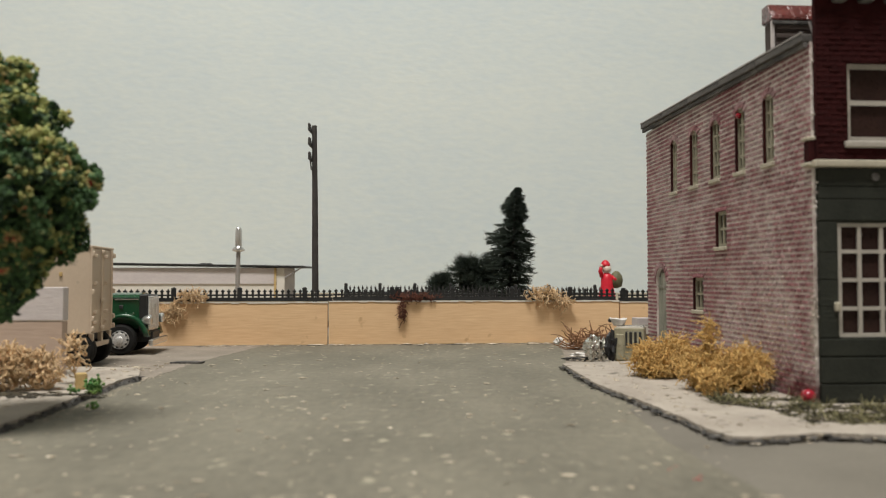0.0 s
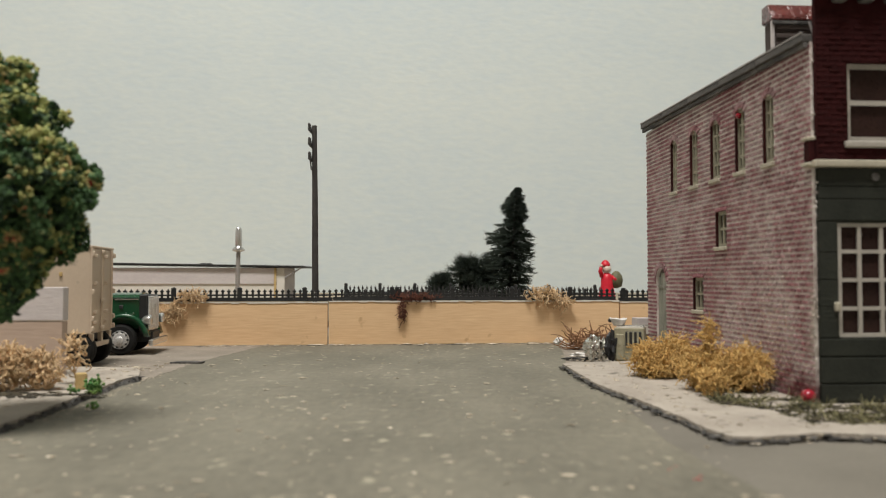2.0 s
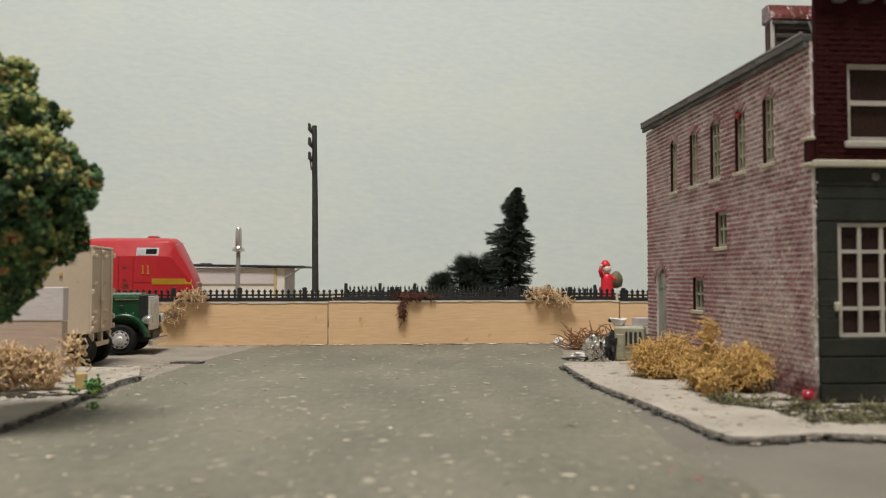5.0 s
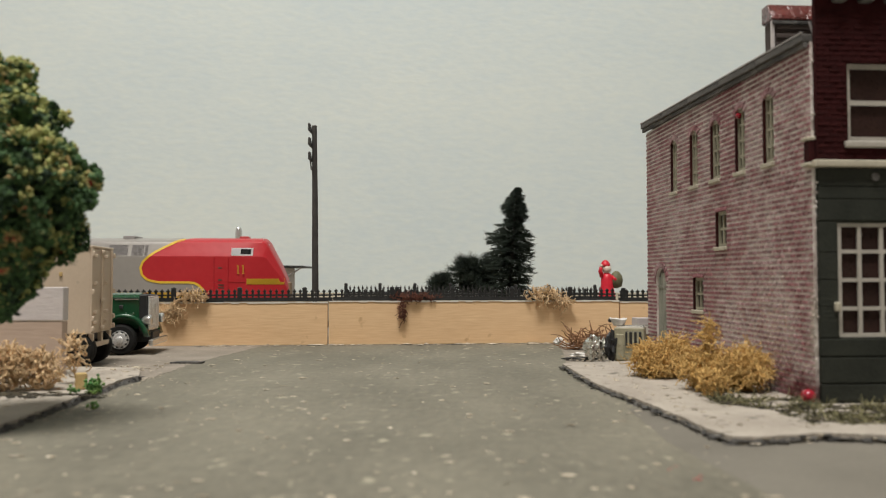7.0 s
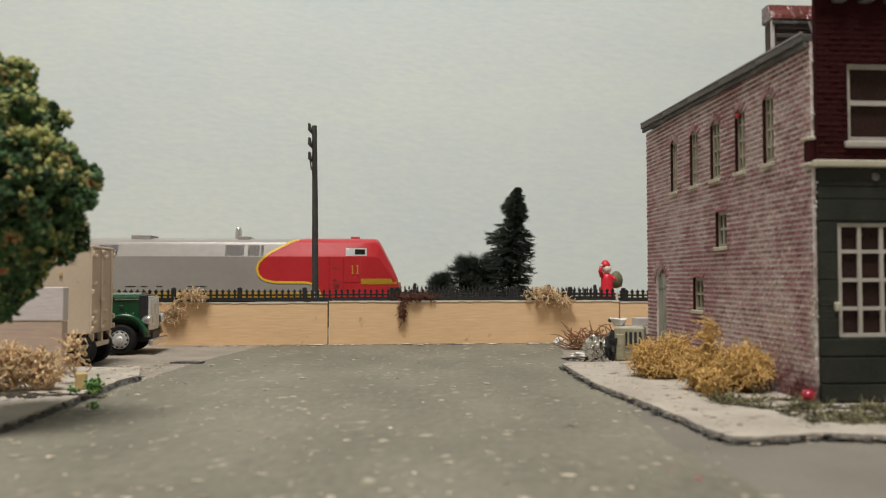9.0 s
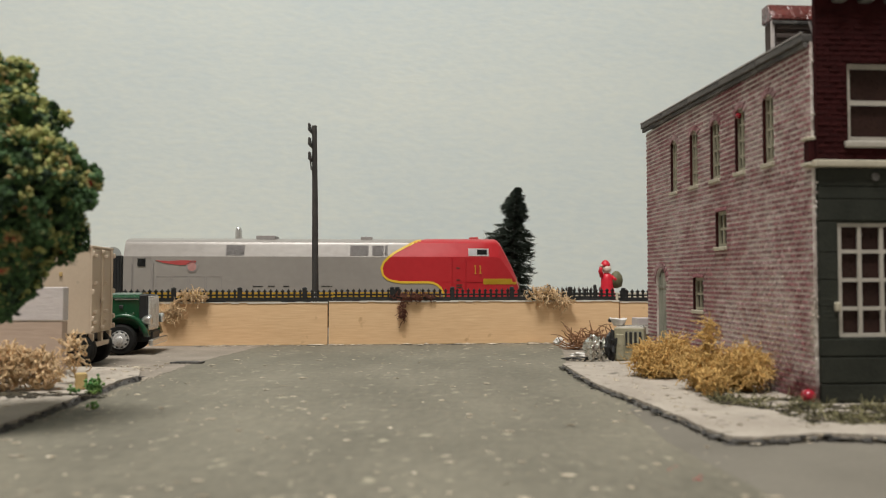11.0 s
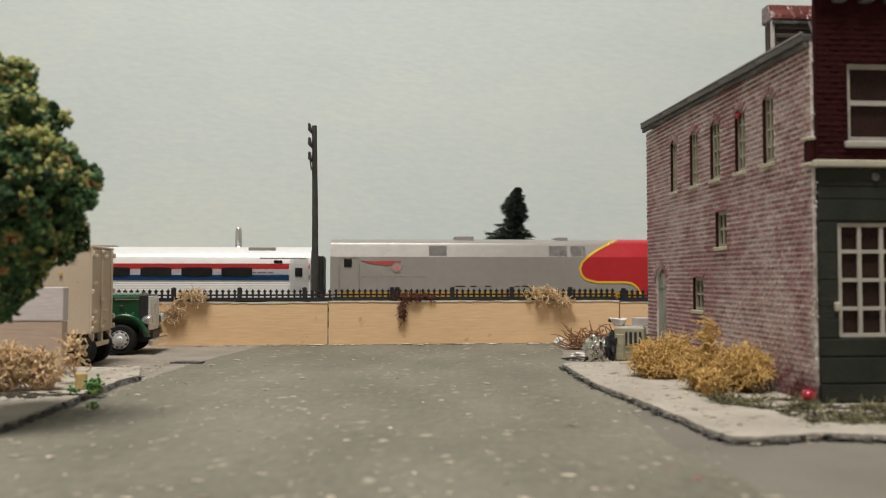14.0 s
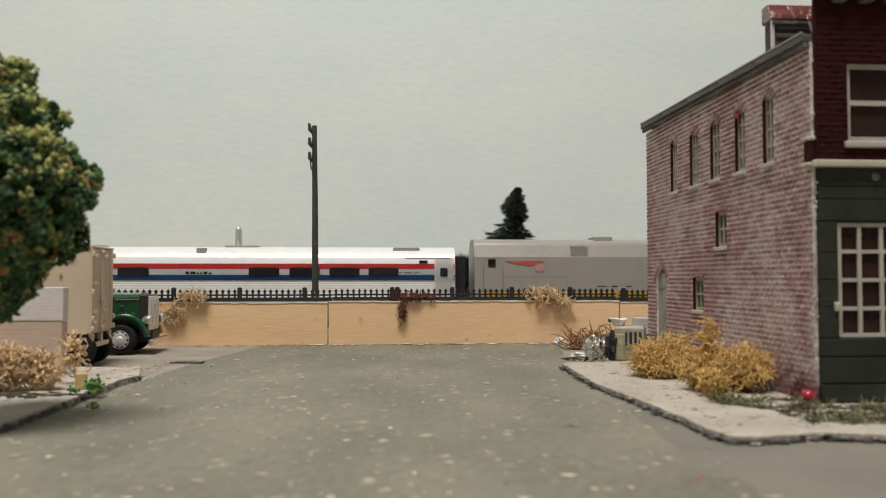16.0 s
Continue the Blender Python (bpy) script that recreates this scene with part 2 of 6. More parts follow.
def solid_wall(us, vs, holes, d0, d1, side):
    """One closed wall mesh with openings; side: it runs along y, else along x."""
    bm = B()
    us = sorted({*us, *[h[0] for h in holes], *[h[1] for h in holes]})
    vs = sorted({*vs, *[h[2] for h in holes], *[h[3] for h in holes]})
    def full(i, j):
        if not (0 <= i < len(us) - 1 and 0 <= j < len(vs) - 1):
            return False
        mu, mv = (us[i] + us[i + 1]) / 2, (vs[j] + vs[j + 1]) / 2
        return not any(h[0] < mu < h[1] and h[2] < mv < h[3] for h in holes)
    made = {}
    def vert(i, j, k):
        if (i, j, k) not in made:
            d = (d0, d1)[k]
            made[i, j, k] = bm.verts.new((d, us[i], vs[j]) if side else (us[i], d, vs[j]))
        return made[i, j, k]
    for i in range(len(us) - 1):
        for j in range(len(vs) - 1):
            if not full(i, j):
                continue
            for k in (0, 1):
                bm.faces.new([vert(a, b, k) for a, b in ((i, j), (i + 1, j), (i + 1, j + 1), (i, j + 1))])
            for (a, b), (c, d), (p, q) in (((i - 1, j), (i, j), (i, j + 1)), ((i + 1, j), (i + 1, j), (i + 1, j + 1)), ((i, j - 1), (i, j), (i + 1, j)), ((i, j + 1), (i, j + 1), (i + 1, j + 1))):
                if not full(a, b):
                    bm.faces.new((vert(c, d, 0), vert(p, q, 0), vert(p, q, 1), vert(c, d, 1)))
    bmesh.ops.recalc_face_normals(bm, faces=bm.faces[:])
    return bm


# ---- the room and the layout table ----
setting("backdrop", box(B(), -1.6, 1.6, 0.86, 0.9, -0.02, 1.5), M_BACK, "pale grey-blue painted plaster wall behind the layout", "wall")
setting("wall_west", box(B(), -1.66, -1.6, -2.0, 0.9, -0.95, 1.5), M_ROOM, "plain white room wall", "wall")
setting("wall_east", box(B(), 1.6, 1.66, -2.0, 0.9, -0.95, 1.5), M_ROOM, "plain white room wall", "wall")
setting("wall_south", box(B(), -1.66, 1.66, -2.06, -2.0, -0.95, 1.5), M_ROOM, "plain white room wall", "wall")
setting("ceiling", box(B(), -1.66, 1.66, -2.06, 0.96, 1.5, 1.55), M_ROOM, "plain white ceiling", "ceiling")
setting("floor", box(B(), -1.66, 1.66, -2.06, 0.96, -1.0, -0.95), M_EARTH, "plain brown floor", "floor")
fixture = thing("ceiling_light", pose(-0.14, -0.20, 1.44), "white ceiling light fitting above the layout table", "ceiling light")
part("frame", box(B(), -0.32, 0.32, -0.17, 0.17, 0.0, 0.06, 0.004), M_ROOM, fixture)
setting("road", box(B(), -1.5, 1.5, -0.4, 0.858, -0.03, 0.0), M_ROAD, "grey-olive painted road surface with pale grit and scuffs", "road")

# right-hand pavement, its rounded corner and kerb
KR = [(0.110, 0.2960), (0.0900, 0.2910), (0.0660, 0.2840), (0.0450, 0.2800), (0.0414, 0.2750), (0.0427, 0.2250), (0.0475, 0.1937), (0.0506, 0.1700), (0.0520, 0.1535), (0.0537, 0.1485), (0.0580, 0.1475), (0.0719, 0.1515), (0.0836, 0.1495), (0.30, 0.1500)]
KL = [(-0.0868, 0.10), (-0.0888, 0.1599), (-0.0908, 0.1927), (-0.0938, 0.2316), (-0.0925, 0.2425)]


def wobble(line, n, amount, seed):
    """Points along a line, with an uneven edge."""
    r = random.Random(seed)
    out = []
    for a, b in zip(line, line[1:]):
        k = max(1, int(n * math.dist(a, b)))
        for i in range(k):
            f = i / k
            out.append((a[0] + (b[0] - a[0]) * f + r.uniform(-amount, amount), a[1] + (b[1] - a[1]) * f + r.uniform(-amount, amount)))
    return out + [line[-1]]


def slab(line, far, name, label, seed):
    edge = wobble(line, 900, 0.00035, seed)
    setting(name, prism(B(), edge + far, 0.0003, 0.0016, "z"), M_PAVE, label, "pavement")
    bm = B()
    r = random.Random(seed + 5)
    rows = []
    edge = [p for p in edge if p[1] < 0.288]
    for i, p in enumerate(edge):
        q = edge[min(i + 1, len(edge) - 1)]
        o = edge[max(i - 1, 0)]
        d = Vector((q[0] - o[0], q[1] - o[1], 0)).normalized()
        nrm = Vector((-d.y, d.x, 0)) * (-1 if name.endswith("1") else 1)
        w = 0.0004 + r.uniform(0, 0.0010)
        base = Vector((p[0], p[1], 0))
        rows.append([bm.verts.new(base + nrm * w), bm.verts.new(base + nrm * (w * 0.5) + Vector((0, 0, 0.0005 + r.uniform(0, 0.0004)))), bm.verts.new(base + nrm * 0.00015 + Vector((0, 0, 0.0007 + r.uniform(0, 0.0008)))), bm.verts.new(base - nrm * 0.0004 + Vector((0, 0, 0.0006)))])
    for a, b in zip(rows, rows[1:]):
        for k in range(3):
            bm.faces.new((a[k], b[k], b[k + 1], a[k + 1]))
    bmesh.ops.recalc_face_normals(bm, faces=bm.faces[:])
    setting("kerb_" + name[-1], bm, M_KERB, "rough dark kerb edge with chipped pale paint", "kerb")


slab(KR, [(0.30, 0.2960)], "pavement_2", "pale dusty card pavement round the brick building", 3)
slab(KL, [(-0.10, 0.262), (-0.30, 0.30), (-0.30, 0.10)], "pavement_1", "pale dusty card pavement with weeds at its edge", 4)
setting("road_patch", prism(B(), [(0.0440, 0.19), (0.0425, 0.150), (0.0436, 0.139), (0.0470, 0.111), (0.0500, 0.09), (0.35, 0.09), (0.35, 0.19)], -0.0001, 0.00003, "z"), M_ROAD2, "lighter grey card road surface laid over the street", "road")
lot_edge = wobble([(-0.0915, 0.2425), (-0.0905, 0.262), (-0.0915, 0.285), (-0.0880, 0.320), (-0.0830, 0.372)], 500, 0.0011, 12)
setting("lot", prism(B(), [(-0.30, 0.24)] + lot_edge + [(-0.30, 0.348)], -0.0003, 0.00006, "z"), M_LOT, "dusty tan parking ground under the trucks", "ground")

setting("yard", prism(B(), [(0.0425, 0.272), (0.30, 0.280), (0.30, 0.405), (0.0555, 0.3835), (0.0500, 0.330)], -0.0003, 0.00008, "z"), M_LOT, "dusty tan ground littered with scrap beside the building", "ground")

# wooden barrier wall of basswood strips
WALL = math.atan2(0.0195, 0.185)


def barrier(name, x0, x1, h, off):
    m = pose(0.0, 0.3792 + off, 0.0, 0, 0, math.degrees(WALL))
    t = thing(name, m, "pale basswood barrier board across the road end", "barrier", "barrier boards")
    bm = box(B(), x0, x1, 0, 0.0028, 0.0, h, 0.0002)
    part("board", bm, M_WOOD, t)
    r = random.Random(int(x0 * 1e4))
    bm = B()
    xs = np.linspace(x0, x1, 40)
    for a, b in zip(xs, xs[1:]):
        box(bm, a, b + 0.0001, -0.0003, 0.0022, h - r.uniform(0.0001, 0.0005), h + r.uniform(0.0001, 0.0004))
    part("top_edge", bm, M_WHITE, t, "worn white-painted top edge")


barrier("barrier_wall", -0.20, -0.0548, 0.0199, 0.0009)
barrier("barrier_wall", -0.0541, 0.0867, 0.0203, 0.0)
barrier("barrier_wall", 0.0874, 0.26, 0.0196, 0.0006)

# ---- railway behind the barrier ----
TRK = 3.75
TM = pose(0, 0.4776 + 0.0180, 0, 0, 0, TRK)
RAILTOP = 0.0045
bm = prism(B(), [(-0.026, -0.001), (0.026, -0.001), (0.018, 0.0015), (-0.018, 0.0015)], -1.2, 1.2, "x")
tb = setting("trackbed", bm, M_BALLAST, "grey ballasted model railway trackbed", "trackbed")
tb.matrix_world = TM
bm = B()
for i in range(-150, 150):
    box(bm, i * 0.008 - 0.0013, i * 0.008 + 0.0013, -0.0145, 0.0145, 0.0012, 0.0025)
ties = new("ties", mesh_of(bm, "ties", M_POLE))
ties.parent = tb
tagged(ties, "dark brown sleepers", kind="stuff")
for s in (-1, 1):
    part("rail", box(B(), -1.2, 1.2, s * 0.00825 - 0.0004, s * 0.00825 + 0.0004, 0.0024, RAILTOP), M_RAIL, tb)
bank = prism(B(), [(-1.5, 0.43), (1.5, 0.63), (1.5, 0.8595), (-1.5, 0.8595)], 0.0, 0.0165, "z")
setting("bank", bank, M_EARTH, "raised earth bank behind the track", "ground")

# ---- the train ----
ROWS_S = [(0.0, -0.2746), (1.0, -0.2487), (2.0, -0.2228), (3.0, -0.1967), (3.6, -0.1805), (4.2, -0.1638), (6.3, -0.1111), (7.0, -0.0889), (8.0, -0.0566), (9.0, -0.0212), (11.3, 0.0640), (12.0, 0.0902), (12.5, 0.1085), (13.0, 0.1290), (13.5, 0.1516), (14.0, 0.1736), (14.5, 0.1956), (15.0, 0.2167), (15.5, 0.2382), (16.0, 0.2604)]
TA = math.radians(TRK)


def on_track(s, z=0.0):
    return pose(-0.0012 + s * math.cos(TA), 0.4956 + s * math.sin(TA), z, 0, 0, TRK)


def spline(keys, x):
    return float(np.interp(x, [k[0] for k in keys], [k[1] for k in keys]))


# half cross-section of the locomotive: (half width, height), sill to crown
LP = [(0.0172, 0.0187), (0.0178, 0.0200)] + [(0.0178, z) for z in np.linspace(0.0215, 0.0440, 24)] + [(0.0178 - 0.0032 * f, 0.0444 + 0.0078 * f) for f in np.linspace(0.0, 1, 9)] + [(0.0142, 0.0529), (0.0136, 0.05345), (0.0127, 0.0539), (0.0114, 0.0545), (0.0082, 0.0552), (0.0045, 0.0557), (0.0, 0.0559)]
WID = [(-0.30, 1.0), (-0.036, 1.0), (-0.0260, 0.94), (-0.0180, 0.82), (-0.0100, 0.66), (-0.0060, 0.54), (-0.0040, 0.46), (0, 0.45)]
TOP = [(-0.30, 0.0559), (-0.0198, 0.0559), (-0.0172, 0.0545), (-0.0096, 0.0397), (-0.0062, 0.0321), (-0.0054, 0.0285), (-0.0046, 0.0250), (0, 0.0250)]
ZB = 0.0187


def skin(x, y, z, out=0.0):
    """A place of the locomotive's section, narrowed and lowered at the nose; out: metres proud."""
    hs = (spline(TOP, x) - ZB) / (0.0559 - ZB)
    return (x, y * spline(WID, x) + (out if y >= 0 else -out), ZB + (z - ZB) * hs + (out if z > 0.052 else 0))


def half_width(z):
    return float(np.interp(z, [p[1] for p in LP], [p[0] for p in LP]))


def nose_line(z):
    """Rear edge of the red paint at a height."""
    if z < 0.029:
        return -0.058 + 0.007 * ((0.029 - z) / 0.008) ** 0.6
    return spline([(0.029, -0.0790), (0.0297, -0.0830), (0.0310, -0.0864), (0.0335, -0.0888), (0.0375, -0.0897), (0.0410, -0.0884), (0.0440, -0.0855), (0.0471, -0.0815), (0.0506, -0.0752), (0.0535, -0.0690), (0.0559, -0.0610)], z)


M_TAN = material("dull_tan_wood", (0.28, 0.175, 0.105), (0.37, 0.24, 0.15), 0.02, 0.7, bump=0.2, fine=0.001, stretch=(0.15, 1, 1))
M_OCHRE = material("ochre_numeral_paint", (0.55, 0.27, 0.03), (0.62, 0.32, 0.04), 0.01, 0.5, bump=0.0)
M_WING = material("dull_red_paint", (0.42, 0.06, 0.06), (0.48, 0.08, 0.08), 0.006, 0.5, bump=0.0)
M_FADED = material("faded_red_paint", (0.42, 0.20, 0.19), (0.52, 0.28, 0.26), 0.002, 0.5, bump=0.0)
loco = thing("locomotive", on_track(-0.2746), "silver model diesel locomotive with red nose and yellow stripe", "locomotive")


def shell(name, x_left, x_right, cols, prof, mat, parent, out=0.0, cap=True, fn=skin, label=""):
    bm = B()
    full = [(-y, z) for y, z in prof] + [(y, z) for y, z in prof[::-1][1:]]
    rows = []
    for y, z in full:
        a = x_left(z) if callable(x_left) else x_left
        rows.append([bm.verts.new(fn(a + (x_right - a) * c, y, z, out)) for c in cols])
    for p, q in zip(rows, rows[1:]):
        for k in range(len(cols) - 1):
            bm.faces.new((p[k], p[k + 1], q[k + 1], q[k]))
    if cap != "front":
        bm.faces.new([r[0] for r in rows][::-1])
    if cap:
        bm.faces.new([r[-1] for r in rows])
    bmesh.ops.recalc_face_normals(bm, faces=bm.faces[:])
    for e in bm.edges:
        e.smooth = e.calc_face_angle(0.0) < 0.16
    ob = part(name, bm, mat, parent, label)
    for p in ob.data.polygons:
        p.use_smooth = len(p.vertices) == 4
    return ob


shell("body", -0.2412, -0.045, [0, 0.5, 1], LP, M_SILVER, loco, label="silver-grey body shell")
cols = [0, 0.3, 0.6] + list(np.linspace(0.66, 1, 14))
fine = [LP[0], LP[1]] + [(half_width(z), z) for z in np.linspace(0.0215, 0.0286, 8)] + [(0.0178, 0.02895), (0.0178, 0.02905)] + [(half_width(z), z) for z in np.linspace(0.0295, 0.0533, 36)] + LP[-6:]
shell("nose", nose_line, -0.0045, cols, fine, M_LOCORED, loco, out=0.00015, cap="front", label="glossy red nose and cab")


def on_side(name, pts, width, mat, parent, side, out=0.0003, depth=0.0004):
    """A raised ribbon along (x, z) points on the locomotive's flank."""
    bm = B()
    n = len(pts)
    rows = []
    for i, (x, z) in enumerate(pts):
        dx, dz = pts[min(i + 1, n - 1)][0] - pts[max(i - 1, 0)][0], pts[min(i + 1, n - 1)][1] - pts[max(i - 1, 0)][1]
        ln = math.hypot(dx, dz)
        ux, uz = -dz / ln, dx / ln
        row = []
        for k in (-0.5, 0.5):
            xx, zz = x + ux * width * k, z + uz * width * k
            row.append(bm.verts.new(skin(xx, side * half_width(zz), zz, out)))
        rows.append(row)
    for p, q in zip(rows, rows[1:]):
        bm.faces.new((p[0], p[1], q[1], q[0]))
    bmesh.ops.recalc_face_normals(bm, faces=bm.faces[:])
    bmesh.ops.solidify(bm, geom=bm.faces[:], thickness=depth)
    bmesh.ops.recalc_face_normals(bm, faces=bm.faces[:])
    return part(name, bm, mat, parent)


def plate(name, x0, x1, z0, z1, mat, parent, side, out=0.0003, fn=None, r=0.0):
    """A thin plate that follows the flank."""
    bm = B()
    nx, nz = 6, 6
    g = []
    for i in range(nx + 1):
        col = []
        for j in range(nz + 1):
            u, v = i / nx, j / nz
            x, z = x0 + (x1 - x0) * u, z0 + (z1 - z0) * v
            if r:
                cxx, czz = min(max(x, x0 + r), x1 - r), min(max(z, z0 + r), z1 - r)
                d = math.hypot(x - cxx, z - czz)
                if d > r:
                    x, z = cxx + (x - cxx) * r / d, czz + (z - czz) * r / d
            col.append(bm.verts.new(fn(x, side, z, out) if fn else skin(x, side * half_width(z), z, out)))
        g.append(col)
    for i in range(nx):
        for j in range(nz):
            bm.faces.new((g[i][j], g[i + 1][j], g[i + 1][j + 1], g[i][j + 1]))
    bmesh.ops.solidify(bm, geom=bm.faces[:], thickness=0.00025)
    bmesh.ops.recalc_face_normals(bm, faces=bm.faces[:])
    return part(name, bm, mat, parent)


def level(x, s, z, out):
    """A place on the flank at a true height, also on the nose."""
    hs = (spline(TOP, x) - ZB) / (0.0559 - ZB)
    zz = ZB + (z - ZB) / hs
    return skin(x, s * half_width(zz), zz, out)


for s in (-1, 1):
    zs = list(np.linspace(0.0545, 0.0300, 30))
    curve = [(nose_line(z), z) for z in zs] + [(x, 0.0290) for x in np.linspace(-0.0785, -0.062, 6)] + [(-0.0585, 0.0286), (-0.0560, 0.0274), (-0.0540, 0.0255), (-0.0525, 0.0225), (-0.0518, 0.0205)]
    st = on_side("stripe", curve, 0.0013, M_YELLOW, loco, s)
    tagged(st, "curved yellow stripe")
    plate("nose_stripe", -0.0281, -0.0068, 0.0278, 0.0312, M_YELLOW, loco, s, 0.0003, level)
    plate("sill_stripe", -0.236, -0.054, 0.0194, 0.0231, M_YELLOW, loco, s)
    win = plate("cab_window", -0.0372, -0.0246, 0.0449, 0.0496, M_SILVER2, loco, s, 0.0003)
    p = plate("pane", -0.0318, -0.0258, 0.0458, 0.0489, M_CARGLASS, win, s, 0.00045)
    p = plate("pane", -0.0364, -0.0326, 0.0458, 0.0489, M_STWHITE, win, s, 0.00045)
    for x0, x1 in ((-0.1820, -0.1712), (-0.1085, -0.0976), (-0.0952, -0.0885), (-0.0878, -0.0860)):
        gr = plate("grille", x0, x1, 0.0451, 0.0512, M_GRILLE, loco, s, 0.0002)
    for x in (-0.0472, -0.0389):
        bm = B()
        tube(bm, [(x, s * 0.0184, 0.0245), (x, s * 0.0184, 0.0440)], 0.00025, 6)
        part("grab_rail", bm, M_LOCORED, loco)
    for z in (0.0372, 0.0300, 0.0270, 0.0255):
        plate("door_latch", -0.0446, -0.0424 if z > 0.028 else -0.041, z, z + 0.0008, M_RAIL, loco, s, 0.0003)
    for k in (0, 1):
        x = -0.0333 + k * 0.0030
        num = B()
        y = half_width(0.037)
        box(num, x, x + 0.0006, s * (y + 0.0002) - 0.0002, s * (y + 0.0002) + 0.0002, 0.0345, 0.0392)
        box(num, x - 0.0003, x + 0.0009, s * (y + 0.0002) - 0.0002, s * (y + 0.0002) + 0.0002, 0.0341, 0.0346)
        box(num, x - 0.0004, x + 0.0004, s * (y + 0.0002) - 0.0002, s * (y + 0.0002) + 0.0002, 0.0384, 0.0392)
        part("numeral", num, M_OCHRE, loco, "yellow numeral one")
    door = part("rear_door", solid_wall((-0.2356, -0.2250), (0.0235, 0.0438), [(-0.2353, -0.2253, 0.0238, 0.0435)], s * 0.0177, s * 0.01795, False), M_GRILLE, loco)
    plate("door_window", -0.2330, -0.2284, 0.0384, 0.0430, M_CARGLASS, door, s, 0.0004)
    for x in (-0.2362, -0.2240):
        bm = B()
        tube(bm, [(x, s * 0.0184, 0.0245), (x, s * 0.0184, 0.0405)], 0.00028, 6)
        part("grab_rail", bm, M_GRILLE, loco)
    wing = [(-0.2228, 0.0421), (-0.2150, 0.0416), (-0.2080, 0.0421), (-0.1990, 0.0418), (-0.1995, 0.0398), (-0.2080, 0.0392), (-0.2130, 0.0398), (-0.2180, 0.0405)]
    bm = B()
    prism(bm, wing, s * 0.0178, s * 0.0181)
    part("emblem", bm, M_WING, loco, "red winged emblem")
    bm = B()
    lathe(bm, [(0.0034, 0.0), (0.0034, 0.0003)] if s > 0 else [(0.0034, -0.0003), (0.0034, 0.0)], 20, "y", (-0.2015, s * 0.0178, 0.0382))
    em = part("emblem_disc", bm, M_GRILLE, loco)
    bm = B()
    lathe(bm, [(0.0025, 0.0002), (0.0025, 0.00045)] if s > 0 else [(0.0025, -0.00045), (0.0025, -0.0002)], 20, "y", (-0.2015, s * 0.0178, 0.0382))
    part("emblem_centre", bm, M_FADED, em)
    for i in range(4):
        bm = B()
        x0 = -0.2225 + i * 0.0098
        for (a, b, c, d) in ((x0, x0 + 0.009, 0.0324, 0.0327), (x0, x0 + 0.009, 0.0240, 0.0243), (x0, x0 + 0.0003, 0.0243, 0.0324), (x0 + 0.0087, x0 + 0.009, 0.0243, 0.0324)):
            box(bm, a, b, s * 0.0178 - 0.00015, s * 0.0178 + 0.00015, c, d)
        part("hatch", bm, M_GRILLE, loco)
    for x0, x1 in ((-0.166, -0.160), (-0.157, -0.153), (-0.148, -0.1445), (-0.130, -0.127), (-0.1255, -0.119)):
        plate("lettering_bar", x0, x1, 0.0264, 0.0269, M_POLE, loco, s, 0.0002)
for x0, x1, h in ((-0.1655, -0.1540, 0.0014), (-0.1025, -0.0955, 0.0009), (-0.0350, -0.0295, 0.0013)):
    bm = B()
    box(bm, x0, x1, -0.010 if x0 < -0.05 else -0.003, 0.006 if x0 < -0.05 else 0.003, 0.0546, 0.0559 + h, 0.0003)
    part("roof_hatch" if x0 < -0.05 else "horn_box", bm, M_GRILLE if x0 < -0.05 else M_WING, loco)
for s in (-1, 1):
    bm = B()
    P = [skin(-0.0202, s * 0.0020, 0.0556, 0.0004), skin(-0.0202, s * 0.0100, 0.0549, 0.0004), skin(-0.0160, s * 0.0106, 0.0548, 0.0004), skin(-0.0160, s * 0.0020, 0.0556, 0.0004)]
    f = bm.faces.new([bm.verts.new(q) for q in P])
    bmesh.ops.solidify(bm, geom=[f], thickness=0.0004)
    part("windscreen", bm, M_SILVER2, loco, "grey windscreen pane")
bm = box(B(), -0.0075, -0.0030, -0.008, 0.008, 0.0185, 0.0215, 0.0005)
part("pilot", bm, M_RAIL, loco)
part("coupler_housing", box(B(), -0.0075, -0.0040, -0.0046, 0.0046, 0.0214, 0.0290, 0.0006), M_TAN, loco, "tan coupler housing on the nose")


def bogie(x, parent):
    b = part("bogie", box(box(B(), x - 0.020, x + 0.020, -0.0125, -0.0105, 0.008, 0.0165, 0.0008), x - 0.020, x + 0.020, 0.0105, 0.0125, 0.008, 0.0165, 0.0008), M_BLACK, parent)
    part("bolster", box(B(), x - 0.008, x + 0.008, -0.0106, 0.0106, 0.010, 0.0187, 0.0005), M_BLACK, b)
    for dx in (-0.014, 0.014):
        bm = B()
        lathe(bm, [(0.0057, -0.0103), (0.0063, -0.0078), (0.0030, -0.0077), (0.0014, -0.0070), (0.0014, 0.0070), (0.0030, 0.0077), (0.0063, 0.0078), (0.0057, 0.0103)], 20, "y", (x + dx, 0, RAILTOP + 0.0061))
        part("wheelset", bm, M_RAIL, b, smooth=False)


bogie(-0.195, loco)
bogie(-0.055, loco)
part("fuel_tank", box(B(), -0.150, -0.095, -0.014, 0.014, 0.0085, 0.0188, 0.002), M_BLACK, loco)

